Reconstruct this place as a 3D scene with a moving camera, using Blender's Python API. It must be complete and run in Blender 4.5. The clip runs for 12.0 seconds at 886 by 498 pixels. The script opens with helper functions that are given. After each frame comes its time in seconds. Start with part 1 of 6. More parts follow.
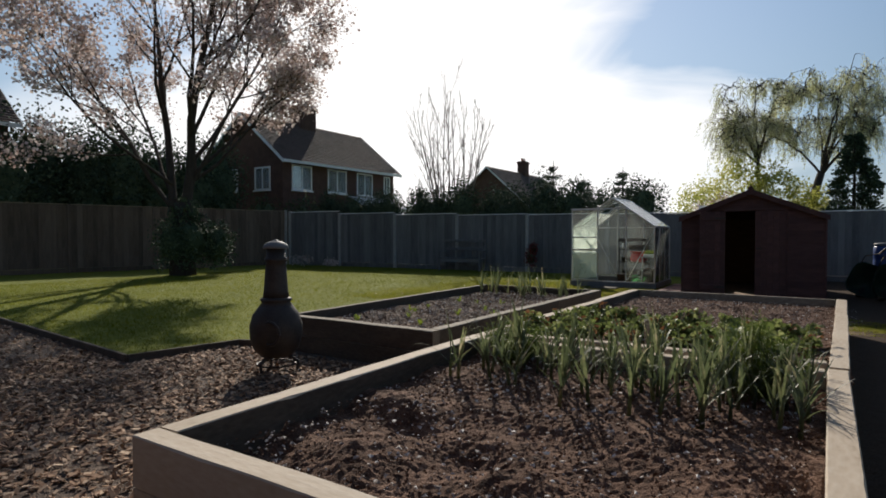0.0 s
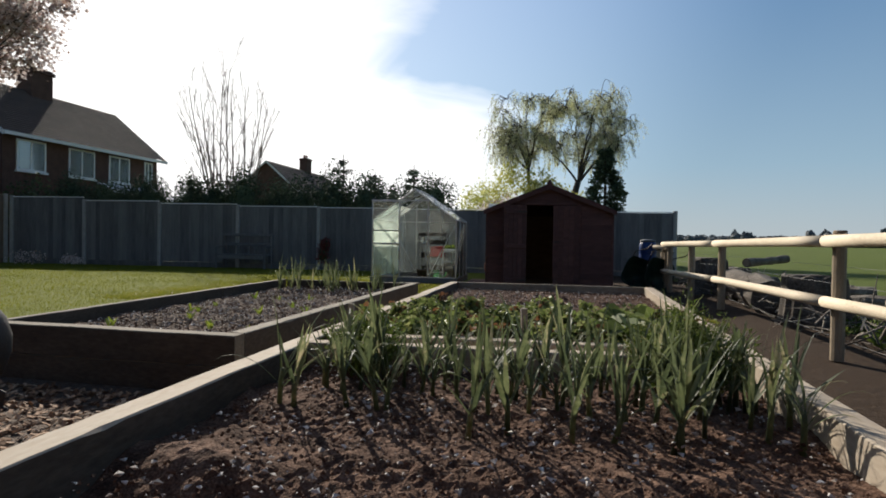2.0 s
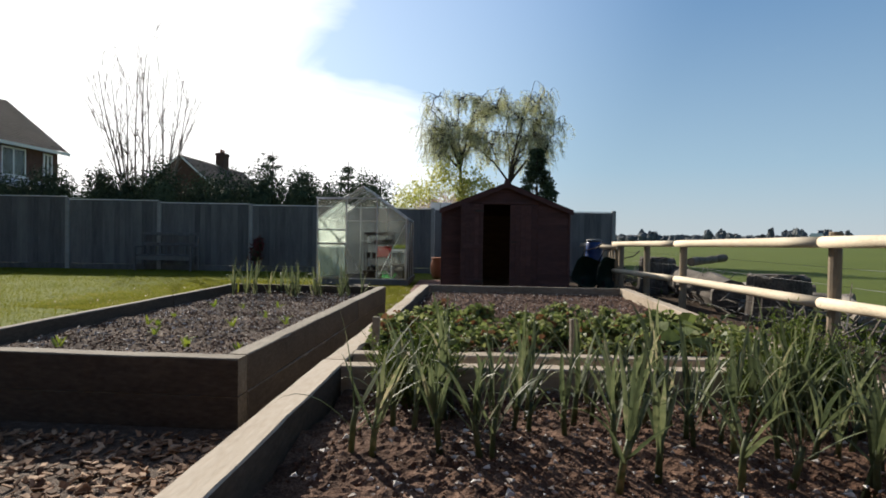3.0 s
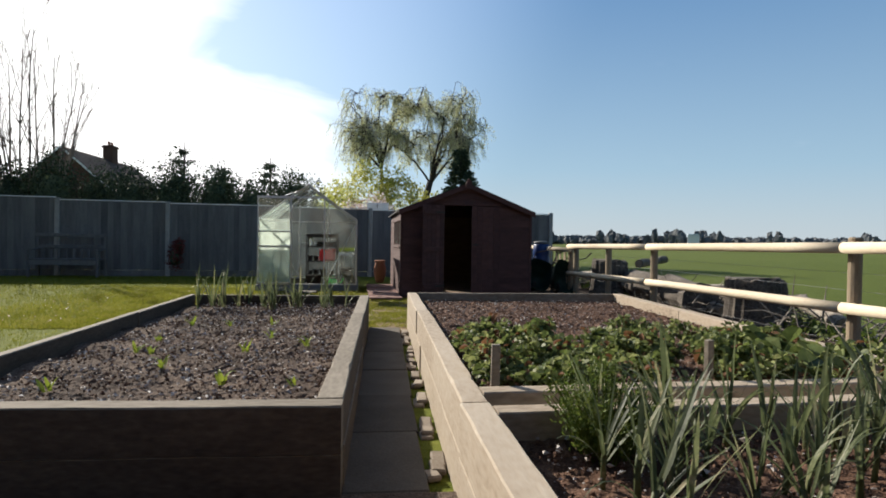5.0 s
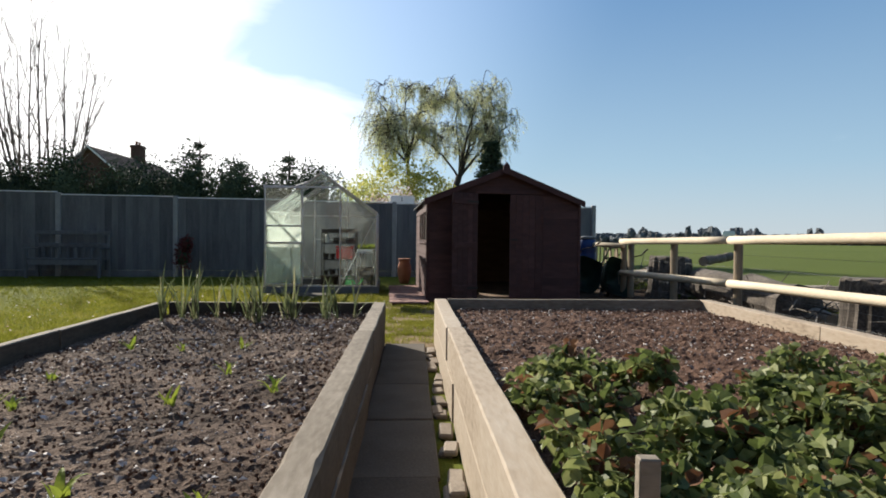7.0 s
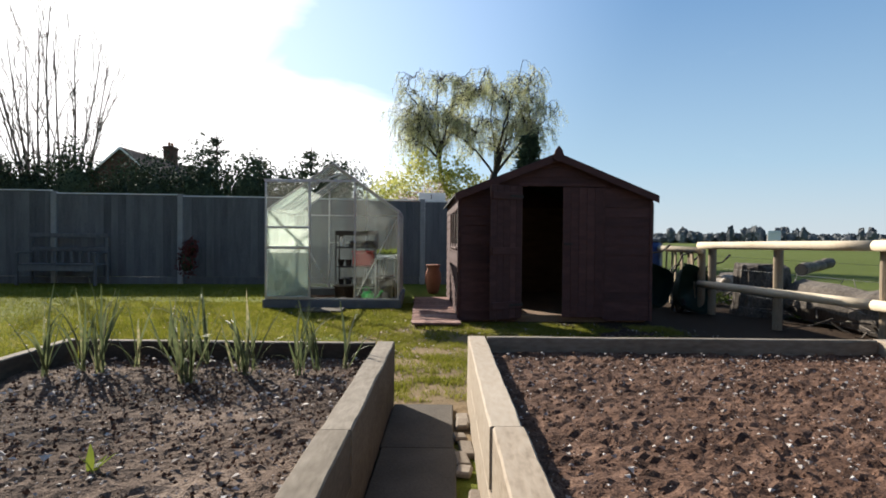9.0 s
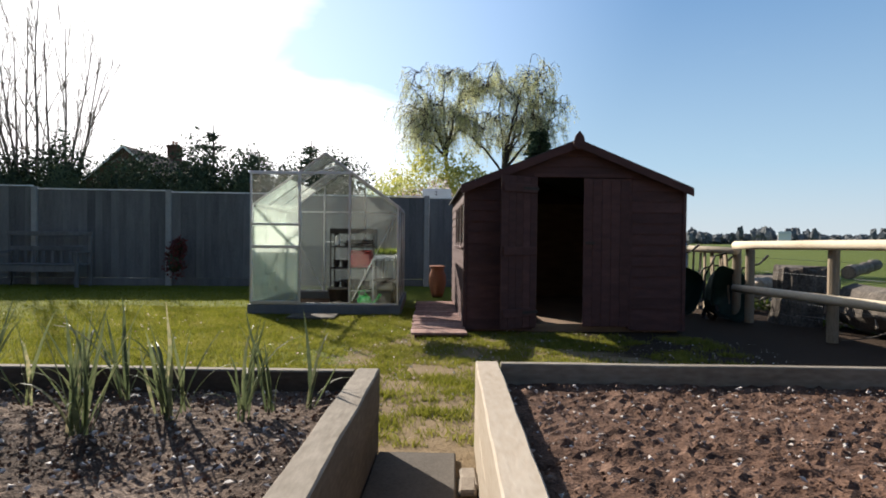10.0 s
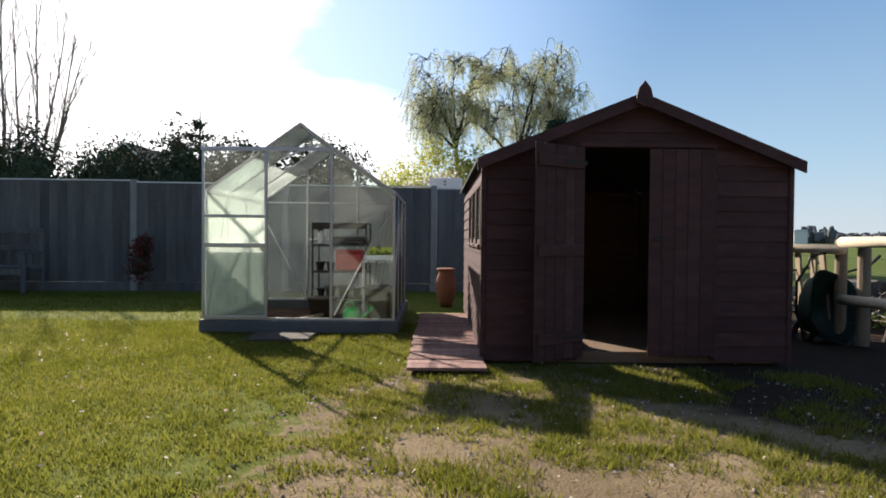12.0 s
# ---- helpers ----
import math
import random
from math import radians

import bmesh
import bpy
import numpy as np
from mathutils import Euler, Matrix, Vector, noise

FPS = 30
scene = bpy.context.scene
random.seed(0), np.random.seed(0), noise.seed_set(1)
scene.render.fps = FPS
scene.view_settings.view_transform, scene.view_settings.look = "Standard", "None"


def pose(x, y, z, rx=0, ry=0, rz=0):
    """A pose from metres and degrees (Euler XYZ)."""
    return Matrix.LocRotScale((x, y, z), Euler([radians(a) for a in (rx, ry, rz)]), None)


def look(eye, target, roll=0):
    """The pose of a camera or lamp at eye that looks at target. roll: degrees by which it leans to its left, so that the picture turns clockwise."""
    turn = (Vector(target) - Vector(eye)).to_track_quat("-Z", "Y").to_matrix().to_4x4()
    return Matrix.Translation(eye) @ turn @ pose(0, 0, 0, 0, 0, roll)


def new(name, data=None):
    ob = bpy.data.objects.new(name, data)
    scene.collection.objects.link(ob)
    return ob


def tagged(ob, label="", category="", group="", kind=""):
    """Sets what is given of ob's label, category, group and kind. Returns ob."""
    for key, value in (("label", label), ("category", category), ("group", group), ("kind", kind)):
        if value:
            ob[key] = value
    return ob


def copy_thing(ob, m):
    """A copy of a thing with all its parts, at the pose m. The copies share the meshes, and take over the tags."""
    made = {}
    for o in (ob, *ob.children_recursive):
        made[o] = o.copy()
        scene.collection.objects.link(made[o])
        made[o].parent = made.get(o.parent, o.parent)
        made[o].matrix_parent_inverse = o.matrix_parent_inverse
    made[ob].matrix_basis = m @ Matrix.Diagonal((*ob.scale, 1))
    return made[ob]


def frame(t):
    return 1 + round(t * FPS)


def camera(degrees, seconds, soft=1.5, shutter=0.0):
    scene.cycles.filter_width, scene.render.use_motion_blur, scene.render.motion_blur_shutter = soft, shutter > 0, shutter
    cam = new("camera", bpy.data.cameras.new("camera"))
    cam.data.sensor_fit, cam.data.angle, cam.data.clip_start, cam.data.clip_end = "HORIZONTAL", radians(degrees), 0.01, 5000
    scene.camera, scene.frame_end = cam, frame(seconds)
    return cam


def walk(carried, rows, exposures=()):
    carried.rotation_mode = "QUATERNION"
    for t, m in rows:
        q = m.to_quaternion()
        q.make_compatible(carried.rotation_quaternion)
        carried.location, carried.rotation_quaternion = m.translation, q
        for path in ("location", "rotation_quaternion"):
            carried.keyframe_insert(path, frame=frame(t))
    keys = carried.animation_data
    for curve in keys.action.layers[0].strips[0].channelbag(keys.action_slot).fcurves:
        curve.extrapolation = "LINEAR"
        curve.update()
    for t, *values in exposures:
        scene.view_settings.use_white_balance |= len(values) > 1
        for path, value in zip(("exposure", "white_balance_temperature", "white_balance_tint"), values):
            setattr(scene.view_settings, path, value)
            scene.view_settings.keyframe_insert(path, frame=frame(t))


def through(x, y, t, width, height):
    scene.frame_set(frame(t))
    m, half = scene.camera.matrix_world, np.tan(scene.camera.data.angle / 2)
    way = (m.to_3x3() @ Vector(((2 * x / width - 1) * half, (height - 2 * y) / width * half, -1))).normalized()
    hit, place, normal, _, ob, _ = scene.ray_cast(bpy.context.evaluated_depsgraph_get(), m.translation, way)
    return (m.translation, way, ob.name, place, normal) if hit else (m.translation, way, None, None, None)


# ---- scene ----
cam = camera(74.5, 12.0, soft=1.8)
PATH = [
    (0, (0.119, -0.383, 1.236), (-0.973, 1.291, 1.189), -0.0),
    (0.5, (0.013, -0.097, 1.179), (-0.995, 1.63, 1.133), 0.2),
    (1, (-0.173, 0.152, 1.129), (-1.076, 1.936, 1.085), 0.4),
    (1.5, (-0.45, 0.411, 1.083), (-1.219, 2.256, 1.039), 0.7),
    (2, (-0.772, 0.586, 1.01), (-1.174, 2.545, 0.976), 0.9),
    (2.5, (-1.103, 0.742, 1.017), (-1.279, 2.734, 0.983), 0.8),
    (3, (-1.51, 0.94, 1.021), (-1.639, 2.936, 0.987), 0.9),
    (4.0, (-2.2, 1.12, 1.035), (-2.18, 3.12, 1.003), 0.9),
    (5, (-2.579, 1.497, 1.055), (-2.373, 3.486, 1.026), 0.9),
    (5.5, (-2.628, 1.855, 1.052), (-2.417, 3.843, 1.022), 0.7),
    (6, (-2.599, 2.187, 1.04), (-2.457, 4.182, 1.005), 0.7),
    (6.5, (-2.573, 2.558, 1.007), (-2.453, 4.554, 0.974), 0.7),
    (7, (-2.5, 3.035, 0.984), (-2.39, 5.032, 0.95), 0.6),
    (9, (-2.424, 4.823, 1.033), (-2.43, 6.823, 0.999), 0.5),
    (9.5, (-2.419, 5.231, 1.034), (-2.437, 7.231, 1.002), 0.6),
    (10, (-2.394, 5.687, 1.009), (-2.424, 7.687, 0.976), 0.6),
    (10.5, (-2.386, 6.105, 1.016), (-2.43, 8.104, 0.978), 0.5),
    (11, (-2.394, 6.571, 1.006), (-2.445, 8.57, 0.971), 0.5),
    (11.5, (-2.401, 6.977, 0.994), (-2.456, 8.976, 0.961), 0.4),
    (12, (-2.414, 7.482, 0.979), (-2.479, 9.48, 0.942), 0.5),
]
walk(cam, [(t, look(eye, target, roll)) for t, eye, target, roll in PATH],
     [(0.0, 0.22, 6520, 11), (1.0, 0.22, 6520, 11), (2.0, 0.42, 6500, 10), (2.5, 0.55, 6500, 10), (5.0, 0.72, 6500, 10), (7.0, 0.78, 6500, 10), (9.0, 0.91, 6500, 11), (12.0, 0.95, 6540, 13)])


# ---- light ----
SUN_AZ, SUN_EL = radians(37), radians(29.3)   # azimuth to the left of +y
SUN_DIR = Vector((-math.sin(SUN_AZ) * math.cos(SUN_EL), math.cos(SUN_AZ) * math.cos(SUN_EL), math.sin(SUN_EL)))


def build_world():
    w = bpy.data.worlds.new("sky")
    scene.world = w
    w.use_nodes = True
    nt = w.node_tree
    nt.nodes.clear()
    N, L = nt.nodes.new, nt.links.new
    out, bg, sky = N("ShaderNodeOutputWorld"), N("ShaderNodeBackground"), N("ShaderNodeTexSky")
    sky.sky_type = "NISHITA"
    sky.sun_disc = False
    sky.sun_elevation = SUN_EL
    sky.sun_rotation = -SUN_AZ
    sky.air_density, sky.dust_density, sky.ozone_density = 1.0, 0.7, 1.6
    bg.inputs["Strength"].default_value = 0.060
    # thin white cloud: a low bank below the sun, a glow round it, torn edges
    tc = N("ShaderNodeTexCoord")
    mp = N("ShaderNodeMapping")
    mp.inputs["Scale"].default_value = (1.0, 1.0, 2.4)
    mp.inputs["Location"].default_value = (0.35, 0.1, 0.0)
    nz = N("ShaderNodeTexNoise")
    nz.inputs["Scale"].default_value, nz.inputs["Detail"].default_value = 4.2, 7
    nz.inputs["Roughness"].default_value, nz.inputs["Distortion"].default_value = 0.5, 0.9
    sepc = N("ShaderNodeSeparateXYZ")
    L(tc.outputs["Generated"], sepc.inputs["Vector"])

    def calc(op, p, q):
        n = N("ShaderNodeMath")
        n.operation = op
        for i, v in enumerate((p, q)):
            if isinstance(v, (int, float)):
                n.inputs[i].default_value = v
            else:
                L(v, n.inputs[i])
        return n.outputs["Value"]

    def ease(v, lo, hi, top=1.0):
        n = N("ShaderNodeMapRange")
        n.interpolation_type = "SMOOTHSTEP"
        n.inputs["From Min"].default_value, n.inputs["From Max"].default_value, n.inputs["To Max"].default_value = lo, hi, top
        L(v, n.inputs["Value"])
        return n.outputs["Result"]
    turn = calc("ARCTAN2", calc("MULTIPLY", sepc.outputs["X"], -1.0), sepc.outputs["Y"])
    bank = calc("MULTIPLY", calc("MULTIPLY", ease(turn, radians(-6), radians(15)), ease(calc("MULTIPLY", turn, -1.0), radians(-95), radians(-50))),
                ease(calc("MULTIPLY", sepc.outputs["Z"], -1.0), -0.30, -0.17))
    dot = N("ShaderNodeVectorMath")
    dot.operation = "DOT_PRODUCT"
    dot.inputs[1].default_value = SUN_DIR
    L(tc.outputs["Generated"], dot.inputs[0])
    glow = ease(dot.outputs["Value"], 0.88, 0.995)
    L(tc.outputs["Generated"], mp.inputs["Vector"])
    L(mp.outputs["Vector"], nz.inputs["Vector"])
    shape = calc("ADD", calc("ADD", calc("MULTIPLY", bank, 0.62), calc("MULTIPLY", glow, 0.75)), calc("MULTIPLY", nz.outputs["Fac"], 0.62))
    mix = N("ShaderNodeMix")
    mix.data_type = "RGBA"
    mix.inputs["B"].default_value = (17, 16.8, 16.6, 1)
    veil = ease(dot.outputs["Value"], 0.6, 0.98)
    L(calc("MAXIMUM", ease(shape, 0.40, 1.0), calc("MULTIPLY", veil, 0.16)), mix.inputs["Factor"])
    # pale haze towards the horizon
    sepz, low, pale = N("ShaderNodeSeparateXYZ"), N("ShaderNodeMapRange"), N("ShaderNodeMix")
    L(tc.outputs["Generated"], sepz.inputs["Vector"])
    L(sepz.outputs["Z"], low.inputs["Value"])
    low.inputs["From Min"].default_value, low.inputs["From Max"].default_value = 0.0, 0.9
    low.inputs["To Min"].default_value, low.inputs["To Max"].default_value = 0.9, 0.3
    pale.data_type = "RGBA"
    air = N("ShaderNodeValToRGB")
    air.color_ramp.elements.new(0.5)
    air.color_ramp.elements.new(0.5)
    for e, (p, c) in zip(air.color_ramp.elements, ((0.0, (0.78, 0.90, 0.98)), (0.12, (0.52, 0.78, 1.0)), (0.42, (0.17, 0.43, 0.84)), (1.0, (0.08, 0.2, 0.44)))):
        e.position, e.color = p, (*c, 1)
    L(sepz.outputs["Z"], air.inputs["Fac"])
    up = N("ShaderNodeVectorMath")
    up.operation = "SCALE"
    up.inputs["Scale"].default_value = 7.4
    L(air.outputs["Color"], up.inputs[0])
    L(up.outputs["Vector"], pale.inputs["B"])
    L(low.outputs["Result"], pale.inputs["Factor"])
    L(sky.outputs["Color"], pale.inputs["A"])
    lift = N("ShaderNodeVectorMath")
    lift.operation = "SCALE"
    L(pale.outputs["Result"], lift.inputs[0])
    L(calc("ADD", calc("MULTIPLY", veil, 0.5), 1.0), lift.inputs["Scale"])
    L(lift.outputs["Vector"], mix.inputs["A"])
    L(mix.outputs["Result"], bg.inputs["Color"])
    L(bg.outputs["Background"], out.inputs["Surface"])


build_world()
sun = new("sun", bpy.data.lights.new("sun", "SUN"))
sun.data.energy, sun.data.angle, sun.data.color = 5.2, radians(0.6), (1.0, 0.92, 0.80)
sun.matrix_world = look(SUN_DIR * 60, (0, 0, 0))


# ---- materials ----
def material(name, ramp, scale=6.0, fine=60.0, rough=0.8, bump=0.3, stretch=(1, 1, 1), metal=0.0, spread=0.0, spec=0.3, bump_size=0.01, through=0.0, coords="Object"):
    """A grainy surface: ramp is a list of (place, colour) over a coarse and a fine noise; spread varies it from piece to piece."""
    m = bpy.data.materials.new(name)
    m.use_nodes = True
    nt = m.node_tree
    N, L = nt.nodes.new, nt.links.new
    b = nt.nodes["Principled BSDF"]
    tc, mp = N("ShaderNodeTexCoord"), N("ShaderNodeMapping")
    mp.inputs["Scale"].default_value = stretch
    info = N("ShaderNodeObjectInfo")
    off = N("ShaderNodeVectorMath")
    off.operation = "MULTIPLY_ADD"
    L(info.outputs["Random"], off.inputs[0])
    off.inputs[1].default_value = (31, 17, 23)
    L(tc.outputs[coords], off.inputs[2])
    L(off.outputs["Vector"], mp.inputs["Vector"])
    n1, n2 = N("ShaderNodeTexNoise"), N("ShaderNodeTexNoise")
    for n, s, d in ((n1, scale, 4), (n2, fine, 5)):
        n.inputs["Scale"].default_value, n.inputs["Detail"].default_value = s, d
        L(mp.outputs["Vector"], n.inputs["Vector"])
    mixf = N("ShaderNodeMath")
    mixf.operation = "MULTIPLY_ADD"
    mixf.inputs[1].default_value = 0.5
    half = N("ShaderNodeMath")
    half.operation = "MULTIPLY"
    half.inputs[1].default_value = 0.5
    L(n1.outputs["Fac"], half.inputs[0])
    L(n2.outputs["Fac"], mixf.inputs[0])
    L(half.outputs["Value"], mixf.inputs[2])
    vary = N("ShaderNodeMath")
    vary.operation = "MULTIPLY_ADD"
    vary.inputs[1].default_value = spread
    geo = N("ShaderNodeNewGeometry")
    both = N("ShaderNodeMath")
    both.operation = "ADD"
    L(geo.outputs["Random Per Island"], both.inputs[0])
    L(info.outputs["Random"], both.inputs[1])
    frac = N("ShaderNodeMath")
    frac.operation = "FRACT"
    L(both.outputs["Value"], frac.inputs[0])
    mid = N("ShaderNodeMath")
    mid.operation = "SUBTRACT"
    mid.inputs[1].default_value = 0.5
    L(frac.outputs["Value"], mid.inputs[0])
    L(mid.outputs["Value"], vary.inputs[0])
    L(mixf.outputs["Value"], vary.inputs[2])
    cr = N("ShaderNodeValToRGB")
    el = cr.color_ramp.elements
    while len(el) < len(ramp):
        el.new(0.5)
    for e, (p, c) in zip(el, ramp):
        e.position, e.color = p, (*c, 1)
    L(vary.outputs["Value"], cr.inputs["Fac"])
    L(cr.outputs["Color"], b.inputs["Base Color"])
    b.inputs["Roughness"].default_value, b.inputs["Metallic"].default_value = rough, metal
    b.inputs["Specular IOR Level"].default_value = spec
    if bump:
        bp = N("ShaderNodeBump")
        bp.inputs["Strength"].default_value, bp.inputs["Distance"].default_value = bump, bump_size
        L(mixf.outputs["Value"], bp.inputs["Height"])
        L(bp.outputs["Normal"], b.inputs["Normal"])
    if through:
        tr, ms = N("ShaderNodeBsdfTranslucent"), N("ShaderNodeMixShader")
        ms.inputs["Fac"].default_value = through
        L(cr.outputs["Color"], tr.inputs["Color"])
        L(b.outputs["BSDF"], ms.inputs[1])
        L(tr.outputs["BSDF"], ms.inputs[2])
        L(ms.outputs["Shader"], nt.nodes["Material Output"].inputs["Surface"])
    return m


def glass_material(name, haze=0.25, colour=(0.95, 0.98, 0.97)):
    m = bpy.data.materials.new(name)
    m.use_nodes = True
    nt = m.node_tree
    N, L = nt.nodes.new, nt.links.new
    b = nt.nodes["Principled BSDF"]
    tc, nz, mr = N("ShaderNodeTexCoord"), N("ShaderNodeTexNoise"), N("ShaderNodeMapRange")
    nz.inputs["Scale"].default_value, nz.inputs["Detail"].default_value = 3.0, 6
    L(tc.outputs["Object"], nz.inputs["Vector"])
    L(nz.outputs["Fac"], mr.inputs["Value"])
    mr.inputs["From Min"].default_value, mr.inputs["From Max"].default_value = 0.3, 0.75
    mr.inputs["To Min"].default_value, mr.inputs["To Max"].default_value = haze * 0.4, haze
    b.inputs["Transmission Weight"].default_value = 1.0
    b.inputs["Roughness"].default_value = 0.02
    b.inputs["IOR"].default_value = 1.05
    b.inputs["Base Color"].default_value = (*colour, 1)
    gl, fr, mg = N("ShaderNodeBsdfGlossy"), N("ShaderNodeFresnel"), N("ShaderNodeMixShader")
    gl.inputs["Roughness"].default_value = 0.03
    fr.inputs["IOR"].default_value = 1.45
    tp = N("ShaderNodeBsdfTransparent")
    tp.inputs["Color"].default_value = (*colour, 1)
    L(fr.outputs["Fac"], mg.inputs["Fac"])
    L(tp.outputs["BSDF"], mg.inputs[1])
    L(gl.outputs["BSDF"], mg.inputs[2])
    df, tl, dm, mx = N("ShaderNodeBsdfDiffuse"), N("ShaderNodeBsdfTranslucent"), N("ShaderNodeMixShader"), N("ShaderNodeMixShader")
    df.inputs["Color"].default_value = (0.75, 0.8, 0.76, 1)
    tl.inputs["Color"].default_value = (0.8, 0.86, 0.8, 1)
    dm.inputs["Fac"].default_value = 0.5
    L(df.outputs["BSDF"], dm.inputs[1])
    L(tl.outputs["BSDF"], dm.inputs[2])
    L(mr.outputs["Result"], mx.inputs["Fac"])
    L(mg.outputs["Shader"], mx.inputs[1])
    L(dm.outputs["Shader"], mx.inputs[2])
    L(mx.outputs["Shader"], nt.nodes["Material Output"].inputs["Surface"])
    return m


def ground_material(name):
    """Garden and field in one sheet: lawn, trodden earth between the beds and the shed, bare soil under them, darker
    ground along the rails and before the shed, crops beyond the rails.
    """
    m = bpy.data.materials.new(name)
    m.use_nodes = True
    nt = m.node_tree
    N, L = nt.nodes.new, nt.links.new
    b = nt.nodes["Principled BSDF"]
    tc = N("ShaderNodeTexCoord")
    sep = N("ShaderNodeSeparateXYZ")
    L(tc.outputs["Object"], sep.inputs["Vector"])

    def noise_of(scale, detail=5, stretch=None):
        n = N("ShaderNodeTexNoise")
        n.inputs["Scale"].default_value, n.inputs["Detail"].default_value = scale, detail
        if stretch:
            mp = N("ShaderNodeMapping")
            mp.inputs["Scale"].default_value = stretch
            L(tc.outputs["Object"], mp.inputs["Vector"])
            L(mp.outputs["Vector"], n.inputs["Vector"])
        else:
            L(tc.outputs["Object"], n.inputs["Vector"])
        return n.outputs["Fac"]

    def ramp_of(fac, stops):
        r = N("ShaderNodeValToRGB")
        while len(r.color_ramp.elements) < len(stops):
            r.color_ramp.elements.new(0.5)
        for e, (p, c) in zip(r.color_ramp.elements, stops):
            e.position, e.color = p, (*c, 1)
        L(fac, r.inputs["Fac"])
        return r.outputs["Color"]

    def maths(op, a, c):
        n = N("ShaderNodeMath")
        n.operation = op
        for i, v in enumerate((a, c)):
            if isinstance(v, (int, float)):
                n.inputs[i].default_value = v
            else:
                L(v, n.inputs[i])
        return n.outputs["Value"]

    def step(v, lo, hi):
        n = N("ShaderNodeMapRange")
        n.interpolation_type = "SMOOTHSTEP"
        n.inputs["From Min"].default_value, n.inputs["From Max"].default_value = lo, hi
        L(v, n.inputs["Value"])
        return n.outputs["Result"]

    def blend(fac, a, c):
        n = N("ShaderNodeMix")
        n.data_type = "RGBA"
        L(fac, n.inputs["Factor"])
        L(a, n.inputs["A"])
        L(c, n.inputs["B"])
        return n.outputs["Result"]

    x, y = sep.outputs["X"], sep.outputs["Y"]
    fine, mid, big = noise_of(90), noise_of(9), noise_of(1.3)
    turf = ramp_of(maths("ADD", maths("MULTIPLY", fine, 0.45), maths("MULTIPLY", mid, 0.55)),
                   [(0.25, (0.0504, 0.0648, 0.0086)), (0.5, (0.1116, 0.1296, 0.0173)), (0.75, (0.1944, 0.1944, 0.036))])
    earth = ramp_of(maths("ADD", maths("MULTIPLY", fine, 0.5), maths("MULTIPLY", big, 0.5)),
                    [(0.3, (0.12, 0.084, 0.047)), (0.6, (0.25, 0.185, 0.11)), (0.8, (0.36, 0.28, 0.18))])
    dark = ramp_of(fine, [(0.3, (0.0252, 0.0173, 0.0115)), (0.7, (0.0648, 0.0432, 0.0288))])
    crop = ramp_of(maths("ADD", maths("MULTIPLY", noise_of(1.5, 5, (0.25, 3, 1)), 0.6), maths("MULTIPLY", noise_of(0.05), 0.4)),
                   [(0.3, (0.062, 0.085, 0.016)), (0.7, (0.098, 0.122, 0.026))])
    # trodden patch: between the beds and the sheds
    wear = maths("MULTIPLY", maths("MULTIPLY", step(x, -4.6, -2.2), step(maths("MULTIPLY", x, -1), -2.4, -0.6)),
                 maths("MULTIPLY", step(y, 7.0, 8.4), step(maths("MULTIPLY", y, -1), -13.2, -10.9)))
    bare = step(maths("ADD", maths("ADD", maths("MULTIPLY", mid, 0.9), maths("MULTIPLY", big, 0.7)), maths("MULTIPLY", wear, 0.8)), 1.14, 1.34)
    c = blend(bare, turf, earth)
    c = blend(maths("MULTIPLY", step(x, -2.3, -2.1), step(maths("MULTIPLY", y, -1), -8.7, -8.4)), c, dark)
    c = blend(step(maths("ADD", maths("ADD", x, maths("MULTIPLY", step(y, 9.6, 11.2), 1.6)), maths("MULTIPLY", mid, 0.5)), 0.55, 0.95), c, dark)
    c = blend(step(maths("ADD", x, maths("MULTIPLY", mid, 0.8)), 2.9, 3.5), c, crop)
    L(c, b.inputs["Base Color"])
    b.inputs["Roughness"].default_value, b.inputs["Specular IOR Level"].default_value = 0.95, 0.1
    bp = N("ShaderNodeBump")
    bp.inputs["Strength"].default_value, bp.inputs["Distance"].default_value = 0.8, 0.03
    L(maths("ADD", maths("MULTIPLY", fine, 0.5), mid), bp.inputs["Height"])
    L(bp.outputs["Normal"], b.inputs["Normal"])
    return m


